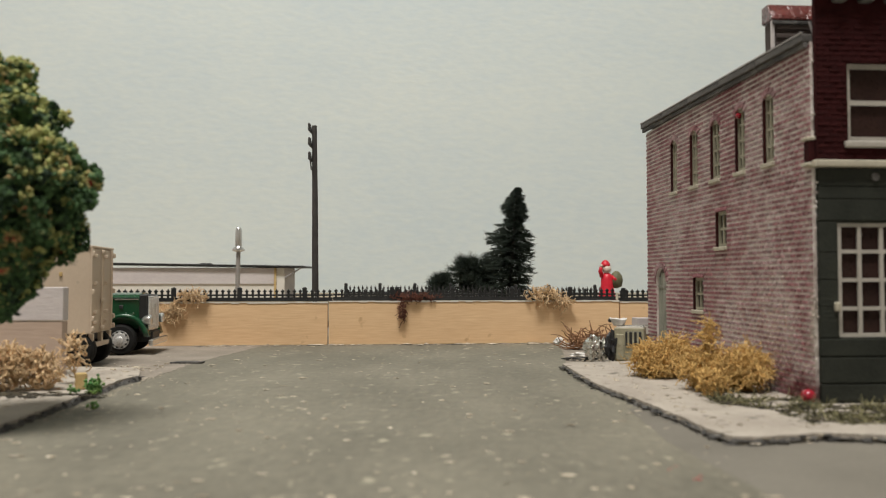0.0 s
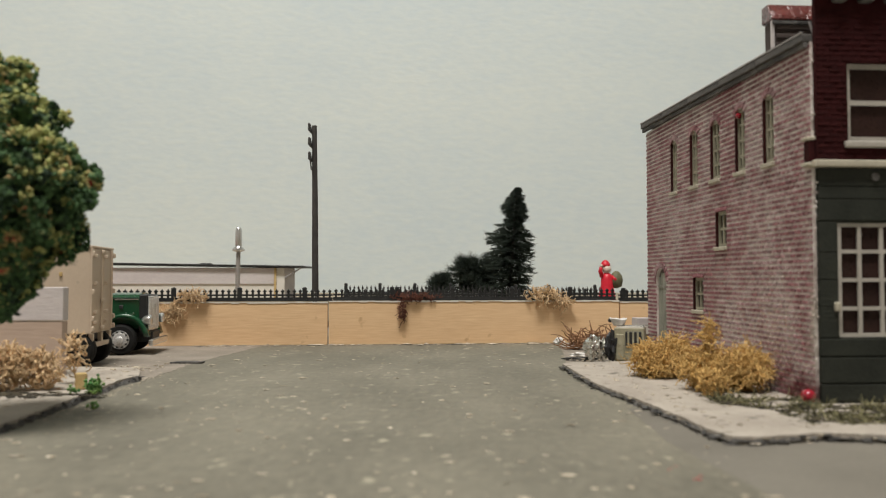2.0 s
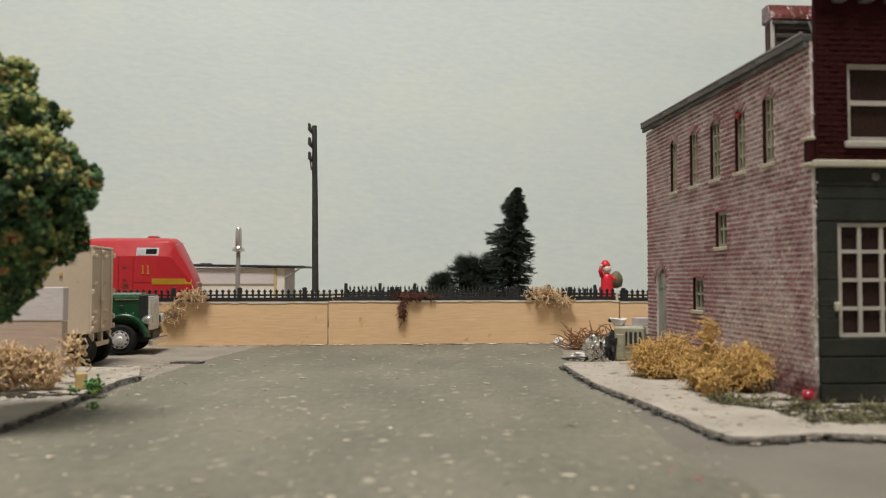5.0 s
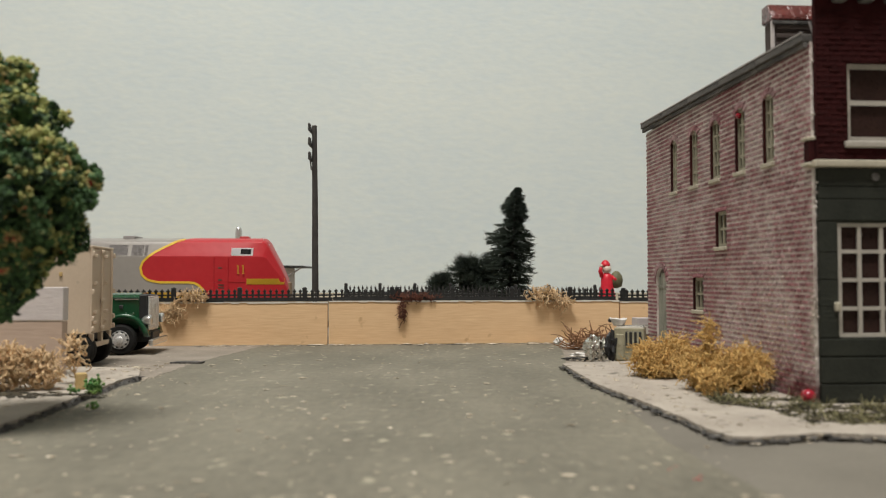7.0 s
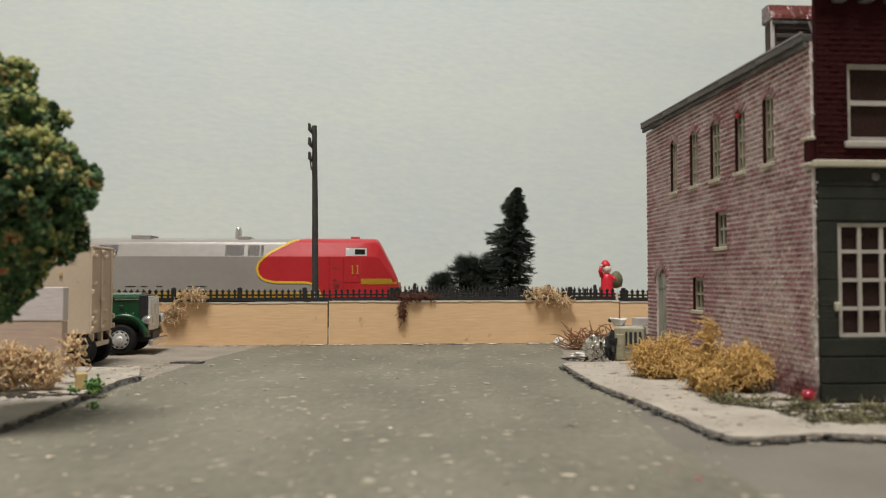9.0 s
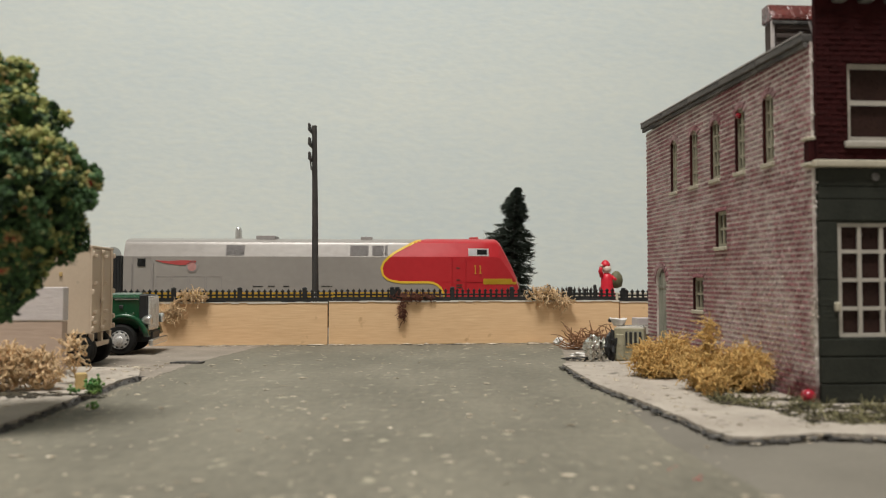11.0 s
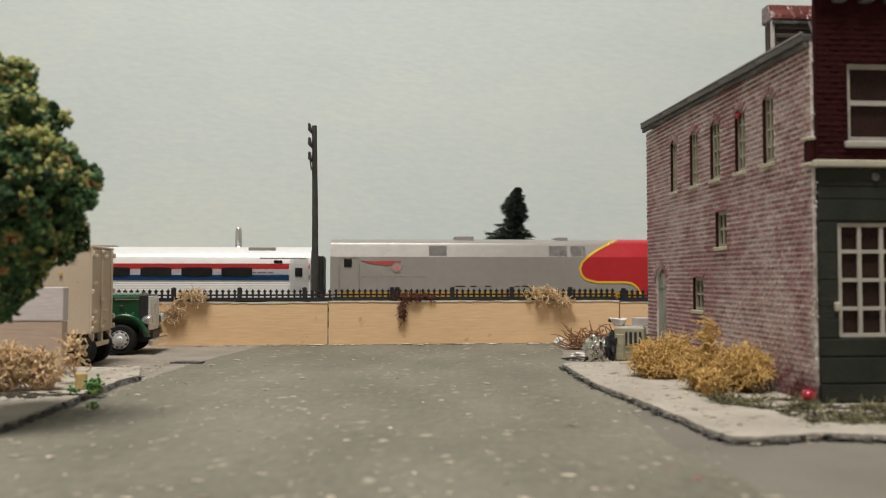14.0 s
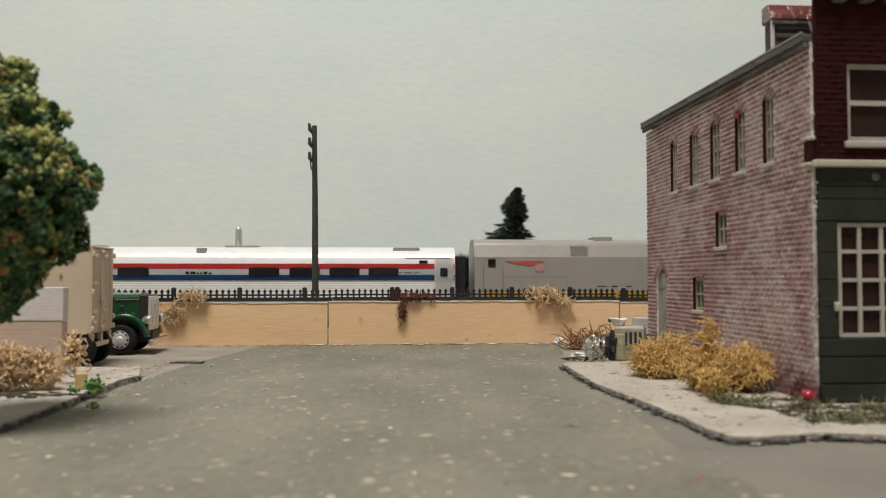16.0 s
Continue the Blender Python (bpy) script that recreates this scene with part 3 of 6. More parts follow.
# half cross-section of the coach, with fluted lower side
CP = [(0.0164, 0.0190)]
for i in range(15):
    z = 0.0196 + i * 0.0007
    CP.append((0.01715 + (0.00013 if i % 2 else 0.0), z))
CP += [(0.01755, z) for z in np.linspace(0.0301, 0.0372, 6)] + [(0.0174, 0.0385), (0.0171, 0.0403), (0.0167, 0.0420), (0.0160, 0.0440), (0.0149, 0.0460), (0.0133, 0.0476), (0.0110, 0.0490), (0.0082, 0.0499), (0.0045, 0.0505), (0.0, 0.0507)]


def coach_skin(x, y, z, out=0.0):
    return (x, y + (out if y >= 0 else -out), z + (out if z > 0.047 else 0))


def coach_side(x, s, z, out):
    w = float(np.interp(z, [p[1] for p in CP], [p[0] for p in CP])) if z > 0.0301 else 0.01745
    return (x, s * (w + out), z)


coach = thing("passenger_coach", on_track(-0.2746), "silver model passenger coach with red white and blue stripes", "railway coach")
C0, C1 = -0.5500, -0.2530
shell("body", C0, C1, [0, 1], CP, M_SILVER2, coach, fn=coach_skin, label="fluted bright silver body shell")
for s in (-1, 1):
    for z0, z1, m, lab in ((0.0369, 0.0402, M_STRED, "red stripe"), (0.0336, 0.0368, M_STWHITE, "white stripe"), (0.0302, 0.0335, M_STBLUE, "blue stripe")):
        for x0, x1 in ((C0 + 0.014, -0.2655), (-0.2555, C1 - 0.0003)):
            tagged(plate("stripe", x0, x1, z0, z1, m, coach, s, 0.0001, coach_side), lab)
    for x in (-0.5280, -0.5040, -0.4760, -0.4521, -0.3761, -0.3522, -0.3285, -0.3052):
        plate("window", x, x + 0.0180, 0.0325, 0.0379, M_CARGLASS, coach, s, 0.0004, coach_side, 0.0011)
    for dx in (-0.2652, C0 + 0.002):
        d = plate("door", dx, dx + 0.0113, 0.0215, 0.0440, M_SILVER2, coach, s, 0.0002, coach_side, 0.0006)
        plate("door_window", dx + 0.0031, dx + 0.0076, 0.0325, 0.0377, M_CARGLASS, d, s, 0.0005, coach_side, 0.0005)
    plate("small_window", -0.2747, -0.2696, 0.0404, 0.0422, M_CARGLASS, coach, s, 0.0003, coach_side, 0.0003)
    plate("side_vent", -0.2830, -0.2560, 0.0433, 0.0438, M_GRILLE, coach, s, 0.0003, coach_side)
    x = -0.4130
    for w in (0.0022, 0.0030, 0.0013, 0.0013, 0.0022, 0.0018):
        plate("lettering_bar", x, x + w, 0.0338, 0.0349 if w < 0.0021 else 0.0354, M_BLACK, coach, s, 0.0003, coach_side)
        x += w + 0.0007
    x = -0.2870
    for w in (0.0018, 0.0052, 0.0030):
        plate("lettering_bar", x, x + w, 0.0346, 0.0353, M_GRILLE, coach, s, 0.0003, coach_side)
        x += w + 0.0011
for x0, x1, y0, y1, z1, m in ((-0.4076, -0.4020, -0.0145, -0.009, 0.0496, M_GRILLE), (-0.3925, -0.3725, -0.006, 0.006, 0.0515, M_GRILLE), (-0.2905, -0.2744, -0.0125, -0.004, 0.0502, M_SILVER), (-0.4900, -0.4650, -0.006, 0.006, 0.0515, M_GRILLE)):
    part("roof_vent", box(B(), x0, x1, y0, y1, 0.0465, z1, 0.0003), m, coach)
bm = B()
for k in range(4):
    x = C1 + k * 0.0018
    box(bm, x, x + 0.0011, -0.0085, 0.0085, 0.0195, 0.0452, 0.0004)
    box(bm, x + 0.0011, x + 0.0018, -0.0078, 0.0078, 0.0203, 0.0444)
part("diaphragm", bm, M_BLACK, coach, "black folded gangway bellows")
bogie(-0.290, coach)
bogie(-0.505, coach)
part("coupler", box(B(), C1, C1 + 0.0125, -0.0018, 0.0018, 0.0105, 0.0135, 0.0004), M_BLACK, coach)
part("coupler_box", box(B(), C1 - 0.008, C1 + 0.004, -0.005, 0.005, 0.010, 0.0192, 0.0004), M_BLACK, coach)

# ---- brick building ----
BLD = pose(0.0880, 0.1866, 0.0016, 0, 0, 4.05)
house = thing("brick_building", BLD, "two-storey model brick shop building with whitewashed side wall and grey-green shopfront", "building")
LEN, TOPZ, WIDE = 0.1207, 0.0862, 0.062
SIDE_WIN = [(0.0885, 0.0940, 0.0600, 0.0780), (0.0700, 0.0761, 0.0600, 0.0780), (0.0530, 0.0594, 0.0600, 0.0780), (0.0359, 0.0418, 0.0600, 0.0780), (0.0192, 0.0248, 0.0600, 0.0780), (0.0488, 0.0561, 0.0390, 0.0497), (0.0667, 0.0747, 0.0192, 0.0297), (0.1006, 0.1106, 0.0045, 0.0335)]
bm = solid_wall((0.0010, LEN), (0.0, TOPZ), SIDE_WIN, 0.0, 0.0022, True)
wall_side = part("side_wall", bm, M_MORTAR, house, "whitewashed weathered brick side wall")
FW = [(0.0083, 0.0240, 0.0620, 0.0808), (0.034, 0.050, 0.0620, 0.0808)]
bm = solid_wall((0.0006, WIDE), (0.0575, 0.0990), FW, -0.0003, 0.00095, False)
wall_front = part("front_wall", bm, M_REDM, house, "dark red brick upper front wall")
part("back_wall", box(B(), 0.0022, WIDE, LEN - 0.002, LEN, 0.0, TOPZ), M_MORTAR, house)
part("far_wall", box(B(), WIDE - 0.002, WIDE, 0.0026, LEN - 0.002, 0.0, TOPZ), M_MORTAR, house)
part("roof", box(B(), 0.0022, WIDE - 0.002, 0.0026, LEN - 0.002, TOPZ - 0.003, TOPZ - 0.001), M_ROOF, house)
part("storey_floor", box(B(), 0.0023, WIDE - 0.002, 0.0027, LEN - 0.002, 0.054, 0.0555), M_CHIMD, house)
# shopfront boards
SW = (0.0056, 0.0275, 0.0155, 0.0425)
bm = solid_wall((0.0008, WIDE), (0.0, 0.0556), [SW], 0.0004, 0.00095, False)
shop = part("shopfront", bm, M_SHOP, house, "grey-green painted board shopfront")
zs = [0.0003, 0.0046, 0.0109, 0.0153]
for a, b in zip(zs, zs[1:]):
    part("panel", box(B(), 0.0009, WIDE, -0.0002, 0.0005, a + 0.0002, b - 0.0002, 0.00015), M_SHOP, shop)
zs = [0.0153, 0.0227, 0.0290, 0.0355, 0.0428]
for a, b in zip(zs, zs[1:]):
    part("panel", box(B(), 0.0009, 0.0052, -0.0001, 0.0005, a + 0.0001, b - 0.0001, 0.0001), M_SHOP, shop)
zs = [0.0430, 0.0482, 0.0512, 0.0555]
for a, b in zip(zs, zs[1:]):
    part("panel", box(B(), 0.0009, WIDE, -0.0001, 0.0005, a + 0.0001, b - 0.0001, 0.0001), M_SHOP, shop)
part("ledge", box(B(), -0.0004, WIDE, -0.0014, 0.0024, 0.0557, 0.0574, 0.0003), M_CREAM, house, "pale ledge over the shopfront")
part("door_bracket", box(B(), 0.0042, 0.0054, -0.0012, 0.0004, 0.0216, 0.0238, 0.0003), M_CREAM, shop)
bm = B()
lathe(bm, [(0.0010, -0.0006), (0.0010, 0.0003)], 14, "y", (0.0148, 0.0, 0.0535))
part("rosette", bm, M_ROOF, shop)


def sash(parent, u0, u1, v0, v1, rows, columns, frame_w, bar, mat, side, setback=0.0008):
    """A window: frame, bars and panes. side: in the side wall, else in the front."""
    def bx(bm, a, b, c, d, y0, y1, bev=0.0):
        return box(bm, y0, y1, a, b, c, d, bev) if side else box(bm, a, b, y0, y1, c, d, bev)
    w = part("window", solid_wall((u0, u1), (v0, v1), [(u0 + frame_w, u1 - frame_w, v0 + frame_w, v1 - frame_w)], setback, setback + 0.0008, side), mat, parent)
    for i in range(1, columns):
        u = u0 + (u1 - u0) * i / columns
        part("bar", bx(B(), u - bar / 2, u + bar / 2, v0 + frame_w, v1 - frame_w, setback + 0.0001, setback + 0.0007), mat, w)
    for j in range(1, rows):
        v = v0 + (v1 - v0) * j / rows
        part("bar", bx(B(), u0 + frame_w, u1 - frame_w, v - bar / 2, v + bar / 2, setback + 0.0002, setback + 0.0008), mat, w)
    part("pane", bx(B(), u0, u1, v0, v1, setback + 0.0009, setback + 0.0011), M_GLASS, w)
    return w


for i, (a, b, c, d) in enumerate(SIDE_WIN[:7]):
    sash(house, a, b, c, d, 4 if i < 5 else 2, 2, 0.0010, 0.0007, M_SASH, True, setback=0.0004)
    part("sill", box(B(), -0.0010, 0.0016, a - 0.0006, b + 0.0006, c - 0.0012, c, 0.0002), M_CREAM, house, "pale stone sill")
    # added dark strip: the far reveal's shade, put in as colour
    part("jamb", box(B(), -0.0003, 0.0006, b - 0.0005, b + 0.0001, c, d), M_RED, house, "dark red strip painting in the shaded jamb")
    if i >= 5:
        part("lintel", box(B(), -0.0005, 0.0010, a - 0.0003, b + 0.0003, d, d + 0.0010, 0.0002), M_BRICK, house)
a, b, c, d = SIDE_WIN[7]
door = part("door", box(B(), 0.0010, 0.0018, a, b, c, d), M_CHIMD, house, "weathered grey wooden door with arched head")
for k in range(4):
    off = abs(k - 1.5) * 0.0024
    part("plank", box(B(), 0.0005, 0.0011, a + 0.0005 + k * 0.0023, a + 0.0026 + k * 0.0023, c + 0.0001, 0.0278 + math.sqrt(0.0045 ** 2 - off ** 2) - 0.0006, 0.0001), M_DOOR, door)
part("transom", box(B(), 0.0002, 0.0007, a + 0.0004, b - 0.0004, 0.0262, 0.0270), M_DOOR, door)
for s in (-1, 1):
    yc = (a + b) / 2
    arc = [(yc + s * 0.0050 * math.sin(t), 0.0282 + 0.0050 * math.cos(t)) for t in np.linspace(0, math.pi / 2, 9)]
    part("spandrel", prism(B(), arc + [(yc + s * 0.0052, 0.0282), (yc + s * 0.0052, 0.0337), (yc, 0.0337)], -0.0002, 0.0009, "x"), M_MORTAR, house)
for j in range(2):
    a, b, c, d = FW[j]
    sash(house, a, b, c, d, 2, 1, 0.0012, 0.0012, M_FRAME, False, setback=0.0006)
    part("sill", box(B(), a - 0.0010, b + 0.0010, -0.0012, 0.0012, c - 0.0016, c, 0.0003), M_FRAME, house, "pale stone sill")
sash(house, *SW, 4, 4, 0.0009, 0.0009, M_FRAME, False, setback=0.0004)
for a, b, c, d in SIDE_WIN[:5]:
    for k in range(5):
        t = math.pi * (0.22 + 0.14 * k)
        v = part("voussoir", box(B(), -0.0004, 0.0004, -0.0008, 0.0008, -0.0009, 0.0009, 0.0001), M_BRICK, house)
        v.matrix_basis = pose(0, (a + b) / 2 + 0.0042 * math.cos(t), d - 0.0030 + 0.0042 * math.sin(t), math.degrees(t) - 90, 0, 0)
for k in range(11):
    t = math.pi * (k + 0.5) / 11
    v = part("voussoir", box(B(), -0.0005, 0.0006, -0.0008, 0.0008, -0.0011, 0.0011, 0.0002), M_BRICK, house)
    v.matrix_basis = pose(0, 0.1056 + 0.0064 * math.cos(t), 0.0282 + 0.0064 * math.sin(t), math.degrees(t) - 90, 0, 0)
part("door_step", box(B(), -0.0045, 0.0, 0.0990, 0.1115, 0.0, 0.0044, 0.0003), M_PAVE, house)
# gutter boards on the side wall's top
for k in range(5):
    y0, y1 = 0.0012 + k * 0.0242, 0.0012 + (k + 1) * 0.0242 - 0.0002
    dz = 0.0142 * y0
    cp = part("coping", box(B(), -0.0020, 0.0034, 0.0, y1 - y0, 0.0, 0.0019, 0.0003), M_ROOF, house, "weathered grey coping board")
    cp.matrix_basis = pose(0, y0, 0.0861 + dz, 0.81, 0, 0)
    lip = part("gutter_lip", box(B(), -0.0021, -0.0015, 0.0, y1 - y0, 0.0019, 0.0024, 0.0001), M_GRILLE, house)
    lip.matrix_basis = pose(0, y0, 0.0861 + dz, 0.81, 0, 0)
    fa = part("fascia", box(B(), -0.0014, -0.0004, 0.0, y1 - y0, -0.0014, -0.0001, 0.0002), M_ROOF, house)
    fa.matrix_basis = pose(0, y0, 0.0861 + dz, 0.81, 0, 0)
# parapet brackets
for k in range(7):
    part("bracket", box(B(), 0.0045 + k * 0.0066, 0.0080 + k * 0.0066, -0.0028, 0.0002, 0.0950, 0.0985, 0.0009), M_ROOF, house, "pale parapet bracket")
part("parapet", box(B(), -0.0010, WIDE, -0.0030, 0.0030, 0.0992, 0.1010, 0.0003), M_ROOF, house)
part("corner_block", box(B(), -0.0010, 0.0006, 0.0004, 0.0030, 0.0570, 0.0622, 0.0003), M_RED, house, "dark red corner block")
for z in (0.0560, 0.0622):
    part("block_cap", box(B(), -0.0015, 0.0008, 0.0002, 0.0034, z, z + 0.0010, 0.0003), M_CREAM, house)
# roof housing
rb = part("roof_housing", box(B(), 0.0036, 0.022, 0.0262, 0.0308, TOPZ - 0.001, 0.0994, 0.0004), M_CHIMD, house, "dark brown roof housing")
bm = prism(B(), [(0.0250, 0.0996), (0.0252, 0.1004), (0.0276, 0.1046), (0.0312, 0.1046), (0.0314, 0.0996)], 0.0030, 0.0230, "x")
bmesh.ops.bevel(bm, geom=bm.edges[:], offset=0.0003, segments=2, affect="EDGES")
part("housing_cap", bm, M_CHIM, rb, "shiny red-brown cap")
part("housing_edge", box(B(), 0.0030, 0.0040, 0.0256, 0.0264, TOPZ - 0.001, 0.0995, 0.0002), M_LILAC, rb, "pale edge strip")
for k in range(5):
    part("louvre", box(B(), 0.0045, 0.0215, 0.0256, 0.0264, 0.0875 + k * 0.0024, 0.0888 + k * 0.0024, 0.0002), M_CHIMD, rb)
part("cap_band", box(B(), 0.0032, 0.0226, 0.0252, 0.0262, 0.0984, 0.0995, 0.0002), M_ROOF, rb)
for x0, x1 in ((0.0135, 0.0190), (0.0165, 0.0130)):
    bm = B()
    tube(bm, [(x0, 0.0240, 0.0870), (x1, 0.0246, 0.0990)], 0.0003, 5)
    part("stay_wire", bm, M_GRILLE, rb)

# ---- things built as blocks and shaped below ----
M_STRAW = material("straw_moss", (0.51, 0.315, 0.100), (0.70, 0.48, 0.19), 0.012, 0.85, bump=0.2, island=0.22)
M_STRAW2 = material("pale_dry_moss", (0.60, 0.42, 0.235), (0.72, 0.54, 0.34), 0.010, 0.85, bump=0.2, island=0.2)
M_RUST = material("red_brown_moss", (0.10, 0.035, 0.025), (0.18, 0.07, 0.045), 0.006, 0.9, bump=0.2, island=0.3)
M_TWIG = material("brown_twigs", (0.20, 0.10, 0.05), (0.32, 0.17, 0.09), 0.006, 0.9, bump=0.2, island=0.3)
M_NEEDLE = material("dark_bristle_needles", (0.013, 0.023, 0.016), (0.030, 0.044, 0.030), 0.008, 0.8, bump=0.1, island=0.3)
M_DKGRASS = material("dark_ground_weeds", (0.042, 0.042, 0.020), (0.21, 0.19, 0.095), 0.004, 0.95, bump=0.2, island=0.75)
M_LEAFG = material("green_sprout_foam", (0.02, 0.19, 0.06), (0.22, 0.30, 0.07), 0.004, 0.85, bump=0.6, fine=0.0005, island=0.3)
M_FIGRED = material("red_figure_paint", (0.60, 0.012, 0.03), (0.70, 0.02, 0.045), 0.004, 0.4, bump=0.05)
M_FIGPALE = material("pale_figure_paint", (0.62, 0.45, 0.36), (0.75, 0.66, 0.58), 0.003, 0.5, bump=0.05)
M_FIGDARK = material("olive_sack_paint", (0.08, 0.085, 0.035), (0.20, 0.18, 0.11), 0.003, 0.6, bump=0.1)
M_BEAD = material("red_glass_bead", (0.26, 0.005, 0.018), (0.32, 0.008, 0.024), 0.006, 0.08, bump=0.0, coat=1.0)
M_STONE = material("tan_stone", (0.46, 0.32, 0.13), (0.58, 0.43, 0.21), 0.004, 0.9, bump=0.5)
M_OLIVE = material("olive_beige_metal", (0.22, 0.205, 0.13), (0.40, 0.375, 0.27), 0.003, 0.45, bump=0.4, speck=((0.10, 0.07, 0.04), 0.0025, 0.60))
M_FOIL = material("crumpled_foil", (0.55, 0.55, 0.50), (0.85, 0.85, 0.82), 0.002, 0.22, metal=1.0, bump=0.8, fine=0.001)
M_GRIT = material("pale_grit", (0.24, 0.19, 0.12), (0.62, 0.56, 0.46), 0.0015, 0.9, bump=0.3, fine=0.0006, island=0.4)
M_BOARD = material("bare_pinkish_board", (0.42, 0.315, 0.25), (0.54, 0.42, 0.34), 0.02, 0.7, bump=0.2, fine=0.001, stretch=(0.15, 1, 1))
M_SOIL = material("dark_crumbly_soil", (0.022, 0.019, 0.012), (0.075, 0.062, 0.038), 0.004, 0.95, bump=0.6, fine=0.0006, island=0.5)
M_GLUE = material("white_glue", (0.62, 0.60, 0.57), (0.78, 0.76, 0.73), 0.003, 0.45, bump=0.3)


def foam(name, stops):
    """Ground-foam foliage: each crumb takes one of several colours."""
    m = bpy.data.materials.new(name)
    m.use_nodes = True
    n, l = m.node_tree.nodes, m.node_tree.links
    geo, ramp = n.new("ShaderNodeNewGeometry"), n.new("ShaderNodeValToRGB")
    ramp.color_ramp.interpolation = "LINEAR"
    while len(ramp.color_ramp.elements) < len(stops):
        ramp.color_ramp.elements.new(0.5)
    for e, (p, c) in zip(ramp.color_ramp.elements, stops):
        e.position, e.color = p, (*c, 1)
    tc = n.new("ShaderNodeTexCoord")
    cl = n.new("ShaderNodeTexNoise")
    cl.inputs["Scale"].default_value, cl.inputs["Detail"].default_value = 170, 3
    l.new(tc.outputs["Object"], cl.inputs["Vector"])
    spread = n.new("ShaderNodeMapRange")
    spread.inputs[1].default_value, spread.inputs[2].default_value = 0.30, 0.70
    spread.inputs[4].default_value = 0.72
    l.new(cl.outputs["Fac"], spread.inputs[0])
    mad = n.new("ShaderNodeMath")
    mad.operation = "MULTIPLY_ADD"
    l.new(geo.outputs["Random Per Island"], mad.inputs[0])
    mad.inputs[1].default_value = 0.28
    l.new(spread.outputs[0], mad.inputs[2])
    l.new(mad.outputs[0], ramp.inputs[0])
    nz = n.new("ShaderNodeTexNoise")
    nz.inputs["Scale"].default_value = 1500
    l.new(tc.outputs["Object"], nz.inputs["Vector"])
    bp = n.new("ShaderNodeBump")
    bp.inputs["Strength"].default_value, bp.inputs["Distance"].default_value = 0.9, 0.0004
    l.new(nz.outputs["Fac"], bp.inputs["Height"])
    bs = n["Principled BSDF"]
    mr = n.new("ShaderNodeMapRange")
    mr.inputs[3].default_value, mr.inputs[4].default_value = 0.65, 1.3
    l.new(nz.outputs["Fac"], mr.inputs[0])
    hsv = n.new("ShaderNodeHueSaturation")
    l.new(ramp.outputs[0], hsv.inputs["Color"])
    l.new(mr.outputs[0], hsv.inputs["Value"])
    l.new(hsv.outputs[0], bs.inputs["Base Color"])
    l.new(bp.outputs[0], bs.inputs["Normal"])
    bs.inputs["Roughness"].default_value = 0.9
    return m


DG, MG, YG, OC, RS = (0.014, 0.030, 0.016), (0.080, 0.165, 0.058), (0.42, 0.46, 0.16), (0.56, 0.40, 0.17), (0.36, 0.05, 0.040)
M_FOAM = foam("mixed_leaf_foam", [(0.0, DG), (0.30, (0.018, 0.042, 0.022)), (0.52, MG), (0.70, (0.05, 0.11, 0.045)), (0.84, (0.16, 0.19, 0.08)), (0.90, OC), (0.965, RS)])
# yellow and ochre leaf tints, brightened to paint in light on clump tops
M_FOAMTIP = foam("lit_yellow_leaf_foam", [(0.0, (0.03, 0.07, 0.03)), (0.20, (0.10, 0.16, 0.065)), (0.38, YG), (0.64, (0.36, 0.35, 0.13)), (0.82, OC), (0.93, RS)])


def strand(bm, r, p, d, length, thick, steps, curl, sides=4):
    """One curly strand from p along d."""
    pts, p, d = [Vector(p)], Vector(p), Vector(d).normalized()
    for _ in range(steps):
        d = (d + Vector((r.uniform(-1, 1), r.uniform(-1, 1), r.uniform(-1, 1))) * curl).normalized()
        p = p + d * (length / steps)
        pts.append(p.copy())
    tube(bm, pts, [thick * (1 - 0.55 * i / steps) for i in range(steps + 1)], sides)
    return pts


def tangle(bm, r, centre, radii, n, length, thick, curl=0.7, floor=None, up=0.25):
    """A cushion of branching curly strands."""
    c = Vector(centre)
    for _ in range(n):
        v = Vector((r.gauss(0, 1), r.gauss(0, 1), r.gauss(0, 1))).normalized()
        rad = r.random() ** 0.4
        p = c + Vector((v.x * radii[0], v.y * radii[1], v.z * radii[2])) * rad * 0.9
        if floor is not None and p.z < floor:
            p.z = floor + r.random() * 0.001
        d = v + Vector((0, 0, up)) + Vector((r.uniform(-1, 1), r.uniform(-1, 1), r.uniform(-1, 1))) * 0.8
        pts = strand(bm, r, p, d, length * r.uniform(0.5, 1.2), thick * r.uniform(0.7, 1.2), 7, curl)
        for k in (2, 3, 4):
            if r.random() < 0.35:
                strand(bm, r, pts[k], Vector((r.uniform(-1, 1), r.uniform(-1, 1), r.uniform(-0.3, 1))), length * 0.35, thick * 0.7, 3, curl, 3)
    if floor is not None:
        for v in bm.verts:
            if v.co.z < floor:
                v.co.z = floor + (floor - v.co.z) * 0.1


def moss(name, label, category, mat, at, clumps, seed, group=""):
    """A dry moss plant. clumps: (centre, radii, strands, length, thickness) from its foot."""
    r = random.Random(seed)
    t = thing(name, pose(*at), label, category, group)
    for c, rad, n, ln, th in clumps:
        bm = B()
        tangle(bm, r, c, rad, n, ln, th, 1.0, floor=0.0002 if at[2] < 0.01 else None)
        part("clump", bm, mat, t)
    return t


